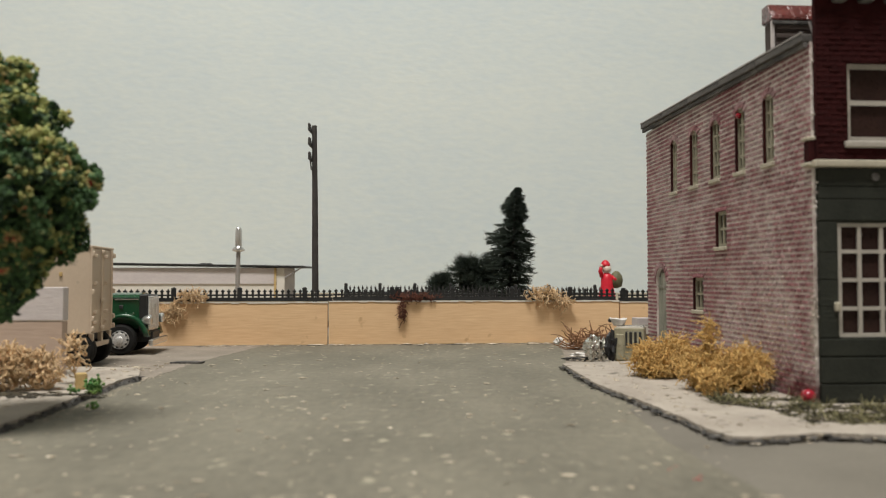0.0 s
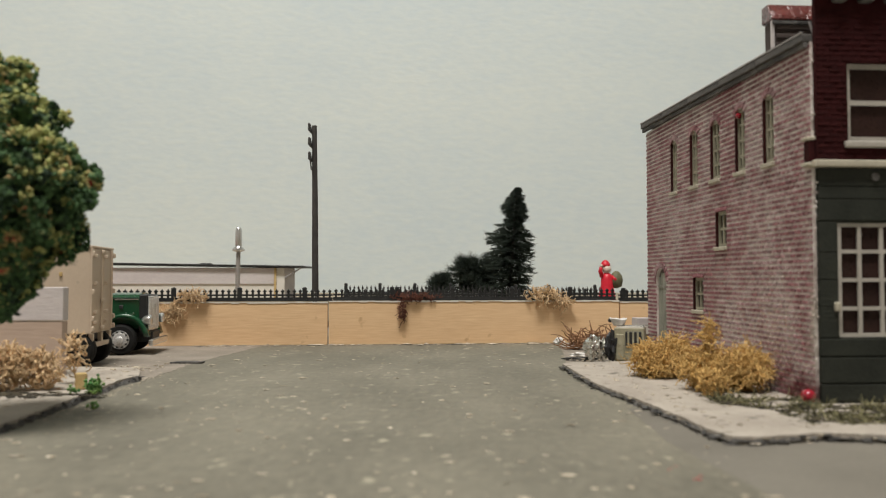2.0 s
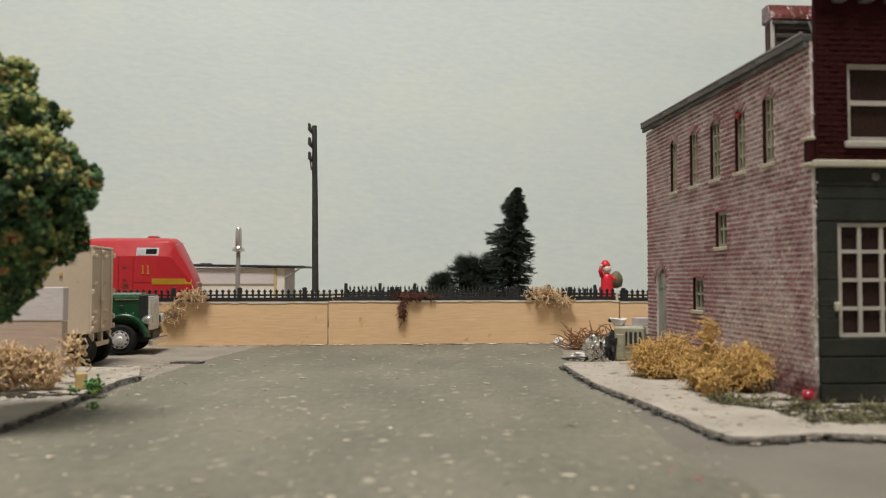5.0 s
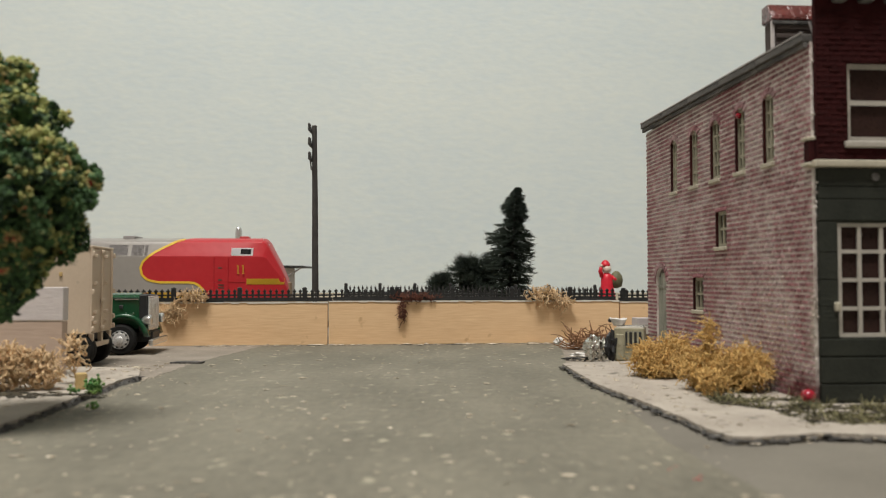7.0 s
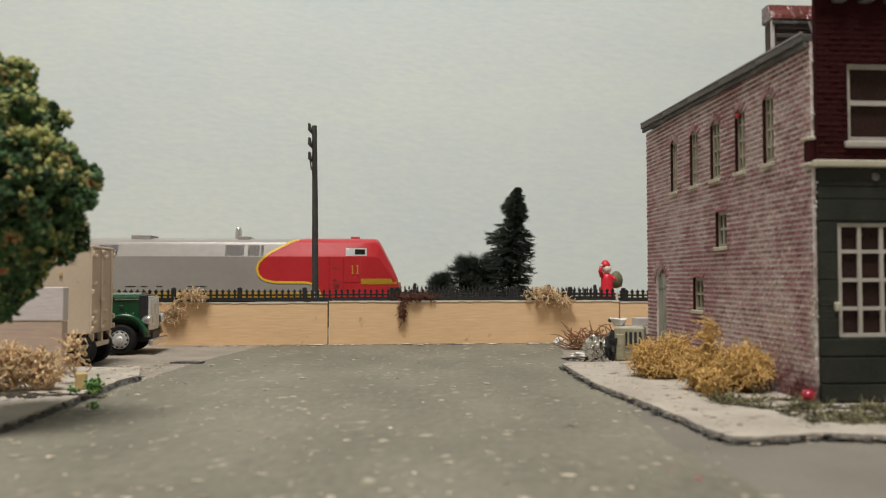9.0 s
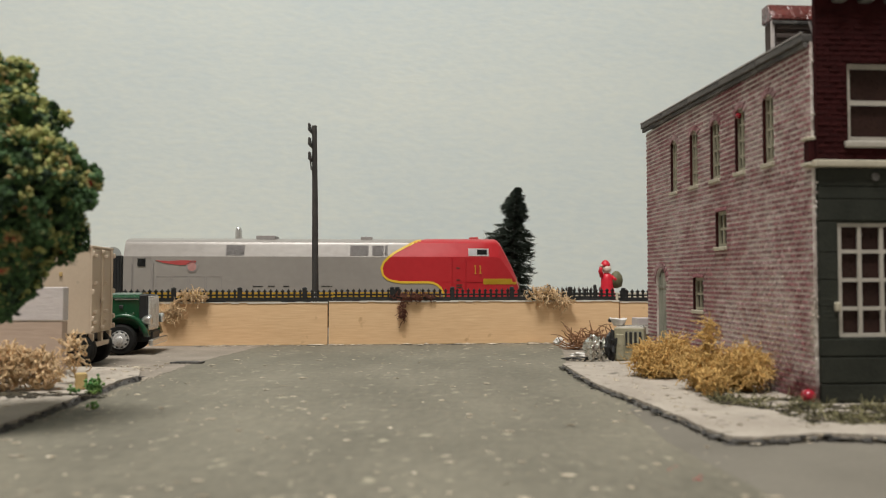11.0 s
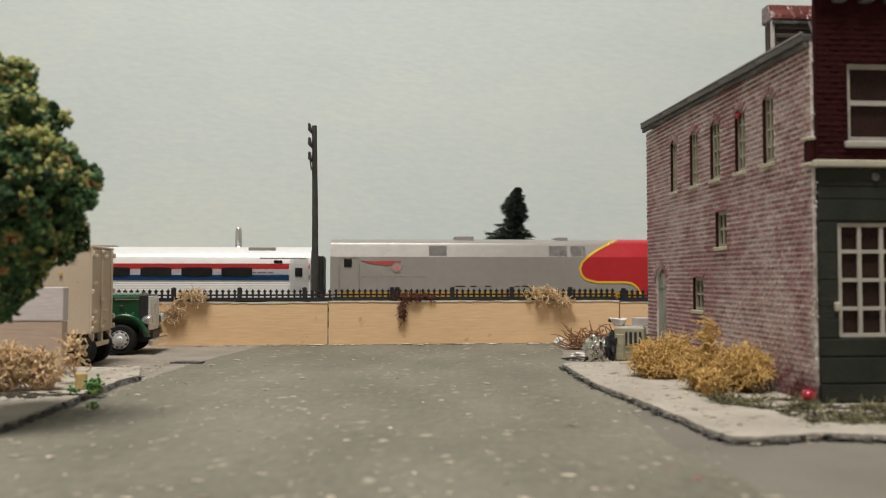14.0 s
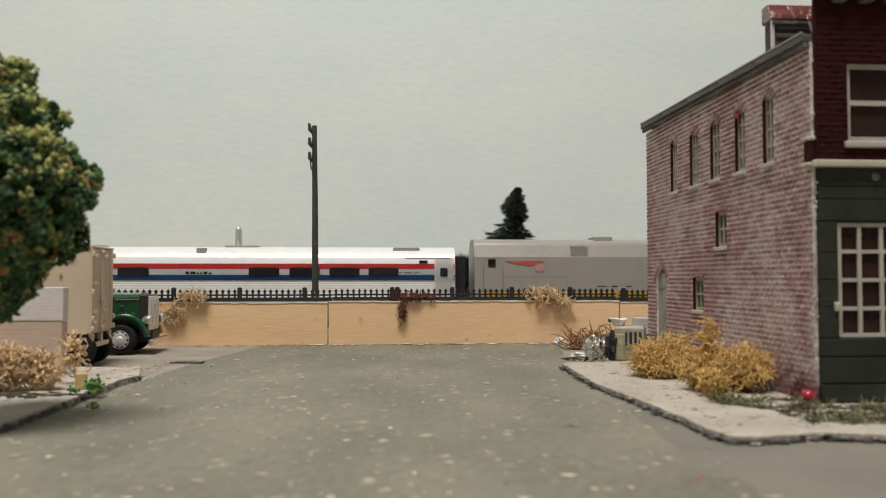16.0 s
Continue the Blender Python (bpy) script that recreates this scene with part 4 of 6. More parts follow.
# ---- trees ----
def crumb(bm, r, c, size):
    """An angular crumb of foam."""
    vs = []
    for v in ((0, 0, 1), (0.9, 0, 0.4), (0.28, 0.85, 0.4), (-0.72, 0.53, 0.4), (-0.72, -0.53, 0.4), (0.28, -0.85, 0.4), (0.5, 0.36, -0.6), (-0.4, 0.6, -0.6), (-0.5, -0.5, -0.6), (0.45, -0.5, -0.6)):
        k = size * r.uniform(0.65, 1.25)
        vs.append(bm.verts.new(c + Vector(v) * k))
    for f in ((0, 1, 2), (0, 2, 3), (0, 3, 4), (0, 4, 5), (0, 5, 1), (1, 6, 2), (2, 6, 7), (2, 7, 3), (3, 7, 8), (3, 8, 4), (4, 8, 5), (5, 8, 9), (5, 9, 1), (1, 9, 6), (6, 9, 8), (6, 8, 7)):
        bm.faces.new([vs[i] for i in f])


tree = thing("leafy_tree", pose(-0.0915, 0.1630, 0.0075), "model tree with dense green foam foliage tinged yellow and rust", "tree")
tree.scale = (0.776, 0.776, 0.776)
r = random.Random(11)
bm = B()
tube(bm, [(-0.005, 0, -0.0076), (-0.004, 0.001, 0.012), (-0.002, 0, 0.028), (0, 0, 0.055), (0.001, 0, 0.080)], [0.0030, 0.0024, 0.0020, 0.0013, 0.0005], 8)
part("trunk", bm, M_POLE, tree)
PROF = [(0.0190, 0.0011), (0.0217, 0.0033), (0.0247, 0.0071), (0.0292, 0.0100), (0.0337, 0.0132), (0.0367, 0.0169), (0.0397, 0.0201), (0.0442, 0.0221), (0.0517, 0.0230), (0.0562, 0.0234), (0.0592, 0.0261), (0.0637, 0.0228), (0.0667, 0.0187), (0.0697, 0.0153), (0.0742, 0.0160), (0.0772, 0.0130), (0.0794, 0.0080), (0.0817, 0.0068), (0.0847, 0.0087), (0.0872, 0.0058), (0.0895, 0.0031)]
for k in range(14):
    a, z = k * 2.4, 0.022 + 0.045 * k / 14
    rad = spline(PROF, z + 0.008) * 0.8
    bm = B()
    tube(bm, [(-0.002, 0, z), (rad * 0.5 * math.cos(a), rad * 0.5 * math.sin(a), z + 0.005), (rad * math.cos(a), rad * math.sin(a), z + 0.009)], [0.0011, 0.0007, 0.0003], 6)
    part("limb", bm, M_POLE, tree)
CRUMB = np.array([(0, 0, 1), (0.9, 0, 0.4), (0.28, 0.85, 0.4), (-0.72, 0.53, 0.4), (-0.72, -0.53, 0.4), (0.28, -0.85, 0.4), (0.5, 0.36, -0.6), (-0.4, 0.6, -0.6), (-0.5, -0.5, -0.6), (0.45, -0.5, -0.6)])
CRUMB_FACES = np.array([(0, 1, 2), (0, 2, 3), (0, 3, 4), (0, 4, 5), (0, 5, 1), (1, 6, 2), (2, 6, 7), (2, 7, 3), (3, 7, 8), (3, 8, 4), (4, 8, 5), (5, 8, 9), (5, 9, 1), (1, 9, 6), (6, 9, 8), (6, 8, 7)])


def crumbs(name, places, sizes, seed, mat, parent, label):
    """Many crumbs of foam, joined, as one part."""
    g = np.random.default_rng(seed)
    k = len(places)
    turn = np.linalg.qr(g.normal(size=(k, 3, 3)))[0]
    turn *= np.sign(np.linalg.det(turn))[:, None, None]
    local = CRUMB[None] * g.uniform(0.6, 1.3, (k, 10, 1)) * sizes[:, None, None]
    verts = np.einsum("kij,knj->kni", turn, local) + places[:, None]
    faces = CRUMB_FACES[None] + (np.arange(k) * 10)[:, None, None]
    me = bpy.data.meshes.new(name)
    me.from_pydata(verts.reshape(-1, 3).tolist(), [], faces.reshape(-1, 3).tolist())
    me.materials.append(mat)
    ob = new(name, me)
    ob.parent = parent
    return tagged(ob, label)


g = np.random.default_rng(11)
green, yellow, core = [], [], []
for i in range(900):
    z = g.uniform(0.0205, 0.0890)
    if g.random() > (spline(PROF, z) + 0.006) / 0.030:
        continue
    a = g.uniform(0, 2 * math.pi)
    size = 0.0012 + 0.0029 * g.random() ** 1.5
    rad = max(spline(PROF, z) - size * 0.55, 0.0) * g.uniform(0.62, 1.03) * (1 + 0.16 * noise.noise(Vector((math.cos(a) * 2, math.sin(a) * 2, z * 90))))
    c = np.array((rad * math.cos(a), rad * math.sin(a), z))
    k = int(115 * (size / 0.003) ** 1.8)
    v = g.normal(size=(k, 3))
    v /= np.linalg.norm(v, axis=1)[:, None]
    spots = c + v * size * (g.random(k) ** 0.45)[:, None] * (0.75 + 0.5 * g.random(3))
    # top light in the colour: upward and higher crumbs yellow, undersides dark green
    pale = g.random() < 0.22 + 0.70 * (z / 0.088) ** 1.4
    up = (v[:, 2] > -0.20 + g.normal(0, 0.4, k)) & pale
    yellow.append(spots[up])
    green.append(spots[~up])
for i in range(700):
    z = g.uniform(0.024, 0.078)
    a, rad = g.uniform(0, 2 * math.pi), spline(PROF, z) * 0.62 * g.random() ** 0.5
    core.append((rad * math.cos(a), rad * math.sin(a), z))
green, yellow, core = np.concatenate(green), np.concatenate(yellow), np.array(core)
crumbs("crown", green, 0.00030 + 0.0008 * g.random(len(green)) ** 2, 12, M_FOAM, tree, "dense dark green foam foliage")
crumbs("outer_foliage", yellow, 0.00030 + 0.0007 * g.random(len(yellow)) ** 2, 13, M_FOAMTIP, tree, "yellow foam leaf tips with top light painted in")
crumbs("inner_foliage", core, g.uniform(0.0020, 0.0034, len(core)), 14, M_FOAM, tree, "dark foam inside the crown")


def bristle(name, at, prof, n, seed, label, category, rise=(-0.1, 0.5), needle=(0.0024, 0.0052)):
    """A bottle-brush conifer: wire trunk and radiating needles."""
    t = thing(name, pose(*at), label, category)
    r = random.Random(seed)
    h = prof[-1][0]
    bm = B()
    tube(bm, [(0, 0, 0), (0, 0, h)], [0.0011, 0.0004], 6)
    part("trunk", bm, M_POLE, t)
    bm = B()
    for b in range(n // 60):
        z = h * (0.02 + 0.96 * r.random())
        a = r.uniform(0, 2 * math.pi)
        ln = spline(prof, z) * r.uniform(0.35, 1.15)
        d = Vector((math.cos(a), math.sin(a), r.uniform(*rise))).normalized()
        sway = Vector((0, 0, -0.25 * ln))
        for k in range(45):
            f = r.random() ** 0.8
            root = Vector((0, 0, z)) + d * ln * f * 0.85 + sway * f * f
            nd = (d * 0.9 + Vector((r.uniform(-1, 1), r.uniform(-1, 1), r.uniform(-1, 1))) * 0.75).normalized()
            p = root + nd * r.uniform(*needle)
            w = nd.orthogonal().normalized() * 0.00020
            w2 = nd.cross(w).normalized() * 0.00020
            q = [bm.verts.new(root + w), bm.verts.new(root - w * 0.5 + w2), bm.verts.new(root - w * 0.5 - w2), bm.verts.new(p)]
            for f3 in ((0, 1, 3), (1, 2, 3), (2, 0, 3)):
                bm.faces.new([q[i] for i in f3])
    part("needles", bm, M_NEEDLE, t)
    return t


BZ = 0.0165
def pine(at, heights, left, right, lean, branches, seed):
    """A bottle-brush pine, uneven to its two sides and leaning; the lists run from the top down."""
    t = thing("pine_tree", pose(*at), "dark green bottle-brush pine tree on the bank", "tree")
    r = random.Random(seed)
    L, R = list(zip(heights, left))[::-1], list(zip(heights, right))[::-1]
    h = heights[0]
    part("trunk", tube(B(), [(0, 0, -0.0002), (lean * 0.5, 0, h * 0.5), (lean, 0, h * 0.98)], [0.0014, 0.0010, 0.0003], 6), M_POLE, t)
    bm = B()
    for _ in range(branches):
        z = h * (0.01 + 0.98 * r.random() ** 0.9)
        a = r.uniform(0, 2 * math.pi)
        ca, sa = math.cos(a), math.sin(a)
        side = spline(R, z) if ca > 0 else spline(L, z)
        reach = max(side * abs(ca) + (spline(L, z) + spline(R, z)) * 0.5 * (1 - abs(ca)) - 0.0012, 0.0004) * (1.0 if r.random() < 0.55 else r.uniform(0.35, 0.95))
        foot = Vector((lean * z / h, 0, z + reach * 0.12))
        d = Vector((ca, sa, r.uniform(-0.28, 0.05))).normalized()
        for k in range(34):
            f = r.random() ** 0.75
            root = foot + d * reach * f * 0.9
            nd = (d + Vector((r.uniform(-1, 1), r.uniform(-1, 1), r.uniform(-1, 1))) * 0.42).normalized()
            p = root + nd * min(r.uniform(0.0022, 0.0046), 0.0012 + reach * 0.4)
            w = nd.orthogonal().normalized() * 0.00019
            w2 = nd.cross(w).normalized() * 0.00019
            q = [bm.verts.new(root + w), bm.verts.new(root - w * 0.5 + w2), bm.verts.new(root - w * 0.5 - w2), bm.verts.new(p)]
            for f3 in ((0, 1, 3), (1, 2, 3), (2, 0, 3)):
                bm.faces.new([q[i] for i in f3])
    part("needles", bm, M_NEEDLE, t)


pine((0.0484, 0.58, BZ), [0.0826, 0.0764, 0.0652, 0.0594, 0.0552, 0.0494, 0.0420, 0.0370, 0.0304, 0.0246, 0.0184, 0.0122, 0.0], [0.0010, 0.0058, 0.0122, 0.0062, 0.0126, 0.0222, 0.0236, 0.0190, 0.0254, 0.0242, 0.0200, 0.0200, 0.0220], [0.0022, 0.0060, 0.0088, 0.0106, 0.0054, 0.0120, 0.0184, 0.0154, 0.0196, 0.0160, 0.0204, 0.0160, 0.0135], 0.0062, 1150, 3)
RISE, NEEDLE = (0.3, 2.2), (0.0030, 0.0085)
bristle("conifer_shrub", (0.0190, 0.585, BZ), [(0, 0.018), (0.010, 0.021), (0.020, 0.017), (0.025, 0.008)], 12000, 5, "low dark bristly shrub beside the pine", "shrub", RISE, NEEDLE)
bristle("conifer_shrub", (-0.0005, 0.58, BZ), [(0, 0.017), (0.007, 0.016), (0.011, 0.010), (0.014, 0.005)], 7000, 6, "small dark bristly shrub on the bank", "shrub", RISE, NEEDLE)
bristle("conifer_shrub", (0.0330, 0.59, BZ), [(0, 0.018), (0.012, 0.018), (0.022, 0.010), (0.026, 0.004)], 9000, 8, "low dark bristly shrub beside the pine", "shrub", RISE, NEEDLE)

# ---- fences ----
def fence(name, m, count, pitch, h, posts, label, slim=1.0):
    t = thing(name, m, label, "fence", "black railings")
    w = pitch * 0.34 * slim
    p = None
    bm = B()
    box(bm, -w / 2, w / 2, -w / 2, w / 2, 0, h * 0.74)
    box(bm, -w * 0.8, w * 0.8, -w * 0.8, w * 0.8, h * 0.74, h * 0.86)
    prism(bm, [(-w * 0.45, h * 0.86), (w * 0.45, h * 0.86), (0, h)], -w * 0.45, w * 0.45)
    for i in range(count):
        x = i * pitch
        mm = pose(x, 0, 0)
        if p is None:
            p = part("picket", bm, M_BLACK, t)
        else:
            again(p, mm)
    ln = (count - 1) * pitch
    for z0, z1 in ((0.0, h * 0.30), (h * 0.42, h * 0.56)):
        part("rail", box(B(), -pitch * 0.5, ln + pitch * 0.5, -w * 0.75, w * 0.75, z0, z1), M_BLACK, t)
    q = None
    for x in posts:
        if q is None:
            bm = B()
            k = pitch * 0.36
            box(bm, -k, k, -k, k, 0, h * 0.98, 0.0001)
            lathe(bm, [(k * 0.8, h * 0.97), (k * 1.2, h * 1.0), (k * 1.1, h * 1.08), (k * 0.4, h * 1.13)], 10)
            q = part("post", bm, M_BLACK, t)
            q.matrix_basis = pose(x, 0, 0)
        else:
            again(q, pose(x, 0, 0))
    return t


WD = math.degrees(WALL)
WMAT = pose(0.0, 0.3792, 0.0, 0, 0, WD)
P = 0.00275
fence("railing_fence", WMAT @ pose(-0.15, 0.00165, 0.0205), 36, P, 0.0058, [i * 0.0300 + 0.0245 for i in range(3)], "black plastic railings along the barrier top")
fence("railing_fence", WMAT @ pose(-0.0508, 0.00165, 0.0207), 50, P, 0.0058, [0.0265, 0.0290, 0.0555, 0.0845, 0.1135], "black plastic railings along the barrier top")
fence("railing_fence", WMAT @ pose(0.0885, 0.00165, 0.0201), 40, P, 0.0058, [0.0010, 0.0300, 0.0600], "black plastic railings along the barrier top")
fence("railing_fence", pose(-0.0668, 0.545, BZ, 0, 0, 0), 36, 0.0029, 0.0105, [0.0, 0.0235, 0.0475, 0.0720], "thin black railings on the bank behind the track", 0.75)
fence("railing_fence", pose(0.0500, 0.545, BZ, 0, 0, 0), 21, 0.0029, 0.0095, [0.0, 0.0230, 0.0545], "thin black railings on the bank behind the track", 0.75)

# ---- pole, lamp, shed ----
pole = thing("utility_pole", pose(-0.0618, 0.3850, 0.0, 0, -0.65, 0), "dark brown utility pole with insulators, leaning slightly", "utility pole")
bm = B()
tube(bm, [(0, 0, -0.0005), (0, 0, 0.03), (0.0001, 0, 0.07), (0, 0, 0.106)], [0.0017, 0.0016, 0.0014, 0.0012], 12)
part("pole_shaft", bm, M_POLE, pole)
for z in (0.1035, 0.0965, 0.0895):
    arm = part("crossarm", box(B(), -0.0021, -0.0011, -0.007, 0.007, z - 0.0010, z + 0.0006, 0.0002), M_POLE, pole)
    for y in (-0.0062, -0.0035, 0.0035, 0.0062):
        bm = B()
        lathe(bm, [(0.0003, 0), (0.0006, 0.0004), (0.0005, 0.0010), (0.0006, 0.0014), (0.0003, 0.0022)], 8, "z", (-0.0016, y, z + 0.0006))
        part("insulator", bm, M_POLE, arm)
bm = B()
tube(bm, [(-0.0014, -0.0012, 0.0840), (-0.0020, -0.0008, 0.0890)], 0.0004, 6)
part("brace", bm, M_POLE, pole)
bm = B()
for k in range(9):
    crumb(bm, random.Random(k), Vector((-0.0016 + 0.0030 * (k % 3) / 2, -0.0014, 0.0200 + 0.0022 * (k // 3))), 0.0006)
part("glue_blob", bm, M_GLUE, pole, "white glue at the foot")

lampost = thing("street_lamp", pose(-0.1371, 0.53, 0.0165), "silver model street lamp with a domed cylindrical head", "street lamp")
bm = B()
tube(bm, [(-0.0006, 0, 0), (-0.0003, 0, 0.02), (0, 0, 0.034)], [0.0015, 0.0015, 0.0014], 12)
part("post", bm, M_SILVER, lampost)
bm = B()
lathe(bm, [(0.0012, 0.0325), (0.0040, 0.0335), (0.0044, 0.0342), (0.0026, 0.0362), (0.0023, 0.0368)], 20)
part("collar", bm, M_CHROME, lampost, smooth=True)
bm = B()
lathe(bm, [(0.0022, 0.0368), (0.0023, 0.0372), (0.0023, 0.0462), (0.0021, 0.0478), (0.0015, 0.0491), (0.0006, 0.0498)], 20)
part("head", bm, M_CHROME, lampost, smooth=True)

shed = thing("flat_roof_shed", pose(-0.1162, 0.58, BZ, 0, 0, 1.0), "long white shed with thin black overhanging flat roof", "shed")
part("front_wall", box(B(), -0.20, 0.0, 0, 0.0015, 0, 0.0228), M_WHITE, shed)
part("end_wall", box(B(), -0.0015, 0.0, 0.0015, 0.045, 0, 0.0228), M_LILAC, shed)
part("back_wall", box(B(), -0.20, -0.0015, 0.0435, 0.045, 0, 0.0228), M_WHITE, shed)
part("wall_board", box(B(), -0.20, -0.0075, -0.0010, 0.0, 0.0110, 0.0226, 0.0001), M_LILAC, shed, "upper beige wall boarding")
part("corner_post", box(B(), -0.0074, -0.0058, -0.0012, 0.0, 0.0, 0.0226, 0.0002), M_STONE, shed)
roof = part("roof", box(B(), -0.21, 0.0140, -0.004, 0.050, 0.0231, 0.0245, 0.0003), M_BLACK, shed, "thin black roof")
roof.matrix_basis = pose(0, 0, 0, 0, 0.9, 0)
bm = B()
tube(bm, [(0.0005, -0.001, 0.0155), (0.0125, -0.001, 0.0228)], 0.0006, 6)
part("roof_brace", bm, M_GRILLE, shed)
bm = B()
box(bm, -0.062, -0.054, -0.001, 0.006, 0.0242, 0.0262, 0.0005)
part("roof_vent", bm, M_BLACK, shed)

# ---- figurine: one plain mesh ----
bm = B()
lathe(bm, [(0.0062, 0.0), (0.0060, 0.0040), (0.0046, 0.0100), (0.0044, 0.0150), (0.0036, 0.0180), (0.0015, 0.0195)], 14)
tube(bm, [(-0.0036, -0.001, 0.0165), (-0.0052, -0.002, 0.0205), (-0.0048, -0.003, 0.0235)], [0.0017, 0.0015, 0.0012], 8)
tube(bm, [(0.0036, -0.001, 0.0165), (0.0062, -0.0035, 0.0140)], [0.0017, 0.0014], 8)
lathe(bm, [(0.0036, 0.0238), (0.0035, 0.0252), (0.0025, 0.0272), (0.0008, 0.0284)], 12, "z", (-0.001, 0, 0))
nf = len(bm.faces)
lathe(bm, [(0.0010, 0.0190), (0.0029, 0.0200), (0.0034, 0.0218), (0.0030, 0.0240)], 12, "z", (-0.0002, -0.0007, 0))
lathe(bm, [(0.0007, -0.0011), (0.0012, 0.0), (0.0007, 0.0011)], 10, "z", (-0.0046, -0.0032, 0.0242))
np_ = len(bm.faces)
lathe(bm, [(0.0010, 0.0085), (0.0040, 0.0100), (0.0050, 0.0140), (0.0040, 0.0180), (0.0015, 0.0205)], 12, "z", (0.0070, 0.0005, 0))
bm.faces.ensure_lookup_table()
for i, f in enumerate(bm.faces):
    f.material_index = 0 if i < nf else 1 if i < np_ else 2
    f.smooth = True
me = mesh_of(bm, "figurine", M_FIGRED)
me.materials.append(M_FIGPALE)
me.materials.append(M_FIGDARK)
fig = tagged(new("figurine", me), "small painted figurine in red holding an olive sack", "figurine")
fig.matrix_world = pose(0.1118, 0.5400, BZ) @ Matrix.Diagonal((0.93, 0.93, 0.97, 1))


# ---- vehicles ----
def wheel(parent, x, y, z, radius, width, face, rim=True):
    """A wheel whose face looks along -y (face -1) or +y (1)."""
    bm = B()
    prof = [(radius * 0.58, 0.0), (radius * 0.86, 0.0), (radius * 0.97, width * 0.12), (radius, width * 0.3), (radius, width * 0.7), (radius * 0.97, width * 0.88), (radius * 0.86, width), (radius * 0.58, width)]
    lathe(bm, prof, 32, "y", (x, y, z))
    w = part("wheel", bm, M_TYRE, parent)
    part("tyre", lathe(B(), [(radius * 0.99, width * 0.25), (radius * 1.012, width * 0.3), (radius * 1.012, width * 0.7), (radius * 0.99, width * 0.75)], 32, "y", (x, y, z)), M_TYRE, w)
    if rim:
        yf = y - 0.0002 if face < 0 else y + width + 0.0002
        sg = -1 if face < 0 else 1
        pr = [(radius * 0.60, 0.0), (radius * 0.58, 0.0003 * sg), (radius * 0.50, -0.0001 * sg), (radius * 0.42, 0.0006 * sg), (radius * 0.22, 0.0007 * sg), (radius * 0.18, 0.0014 * sg), (radius * 0.06, 0.0016 * sg)]
        part("rim", lathe(B(), pr, 32, "y", (x, yf, z)), M_RIM, w, "polished chrome rim")
        for k in range(10):
            a = 2 * math.pi * k / 10
            hx, hz = x + radius * 0.49 * math.cos(a), z + radius * 0.49 * math.sin(a)
            part("vent_hole", lathe(B(), [(radius * 0.075, 0.0001 * sg), (radius * 0.075, 0.0004 * sg)], 8, "y", (hx, yf, hz)), M_BLACK, w)
    return w


VAN = pose(-0.1197, 0.27, 0.0003, 0, 0, 7.1) @ pose(0.1197, -0.27, 0)
van = thing("box_truck", VAN, "beige plastic box-body truck with latched rear doors", "truck")
vb = part("box_body", box(B(), -0.190, -0.1202, 0.2705, 0.2945, 0.0118, 0.0416, 0.0004), M_BEIGE, van)
part("roof_cap", box(B(), -0.1905, -0.1196, 0.2699, 0.2951, 0.0412, 0.0421, 0.0003), M_BEIGE, vb)
for y0, y1 in ((0.2712, 0.2822), (0.2828, 0.2940)):
    d = part("rear_door", box(B(), -0.1203, -0.1197, y0, y1, 0.0128, 0.0408, 0.0002), M_BEIGE, van)
    for y in (y1 - 0.0024,):
        bm = B()
        tube(bm, [(-0.1192, y, 0.0126), (-0.1192, y, 0.0410)], 0.00035, 6)
        part("lock_rod", bm, M_BEIGE, d)
    for z in (0.0150, 0.0185, 0.0285, 0.0380):
        part("hinge", box(B(), -0.1199, -0.1186, y0 + 0.0008, y0 + 0.0030, z, z + 0.0012, 0.0002), M_BEIGE, d)
for x in (-0.1203,):
    part("corner_post", box(B(), x + 0.0001, x + 0.0007, 0.2699, 0.2708, 0.0118, 0.0412, 0.0001), M_BEIGE, vb)
for x, z in ((-0.1300, 0.0315), (-0.1395, 0.0240), (-0.1288, 0.0200), (-0.1410, 0.0310)):
    part("side_fitting", box(B(), x - 0.0005, x + 0.0005, 0.2700, 0.2706, z, z + 0.0014, 0.0001), M_STONE, vb)
for y in (0.2704, 0.2946):
    for z in (0.0135, 0.0170, 0.0262, 0.0392):
        hinge = B()
        lathe(hinge, [(0.0003, -0.0009), (0.0006, -0.0006), (0.0006, 0.0006), (0.0003, 0.0009)], 8, "z", (-0.1194, y, z))
        part("hinge_knuckle", hinge, M_BEIGE, van)
for y, z in ((0.2800, 0.0225), (0.2801, 0.0395), (0.2800, 0.0130)):
    part("latch", box(B(), -0.1194, -0.1183, y - 0.0012, y + 0.0012, z, z + 0.0012, 0.0003), M_BEIGE, van, "raised door latch")
for x in (-0.1420, -0.1580, -0.1740):
    part("side_seam", box(B(), x, x + 0.0004, 0.2703, 0.2706, 0.0122, 0.0408), M_BEIGE, vb)
part("chassis", box(B(), -0.190, -0.1225, 0.2720, 0.2930, 0.0092, 0.0117, 0.0003), M_BLACK, van)
part("rear_bumper", box(B(), -0.1212, -0.1194, 0.2715, 0.2935, 0.0070, 0.0086, 0.0003), M_BEIGE, van)
for y in (0.2725, 0.2825, 0.2925):
    part("bumper_hanger", box(B(), -0.1210, -0.1197, y - 0.0009, y + 0.0009, 0.0086, 0.0118), M_BEIGE, van)
for x in (-0.1253, -0.178):
    wheel(van, x, 0.2706, 0.0064, 0.0063, 0.005, -1, False)
    wheel(van, x, 0.2890, 0.0064, 0.0063, 0.005, 1, False)

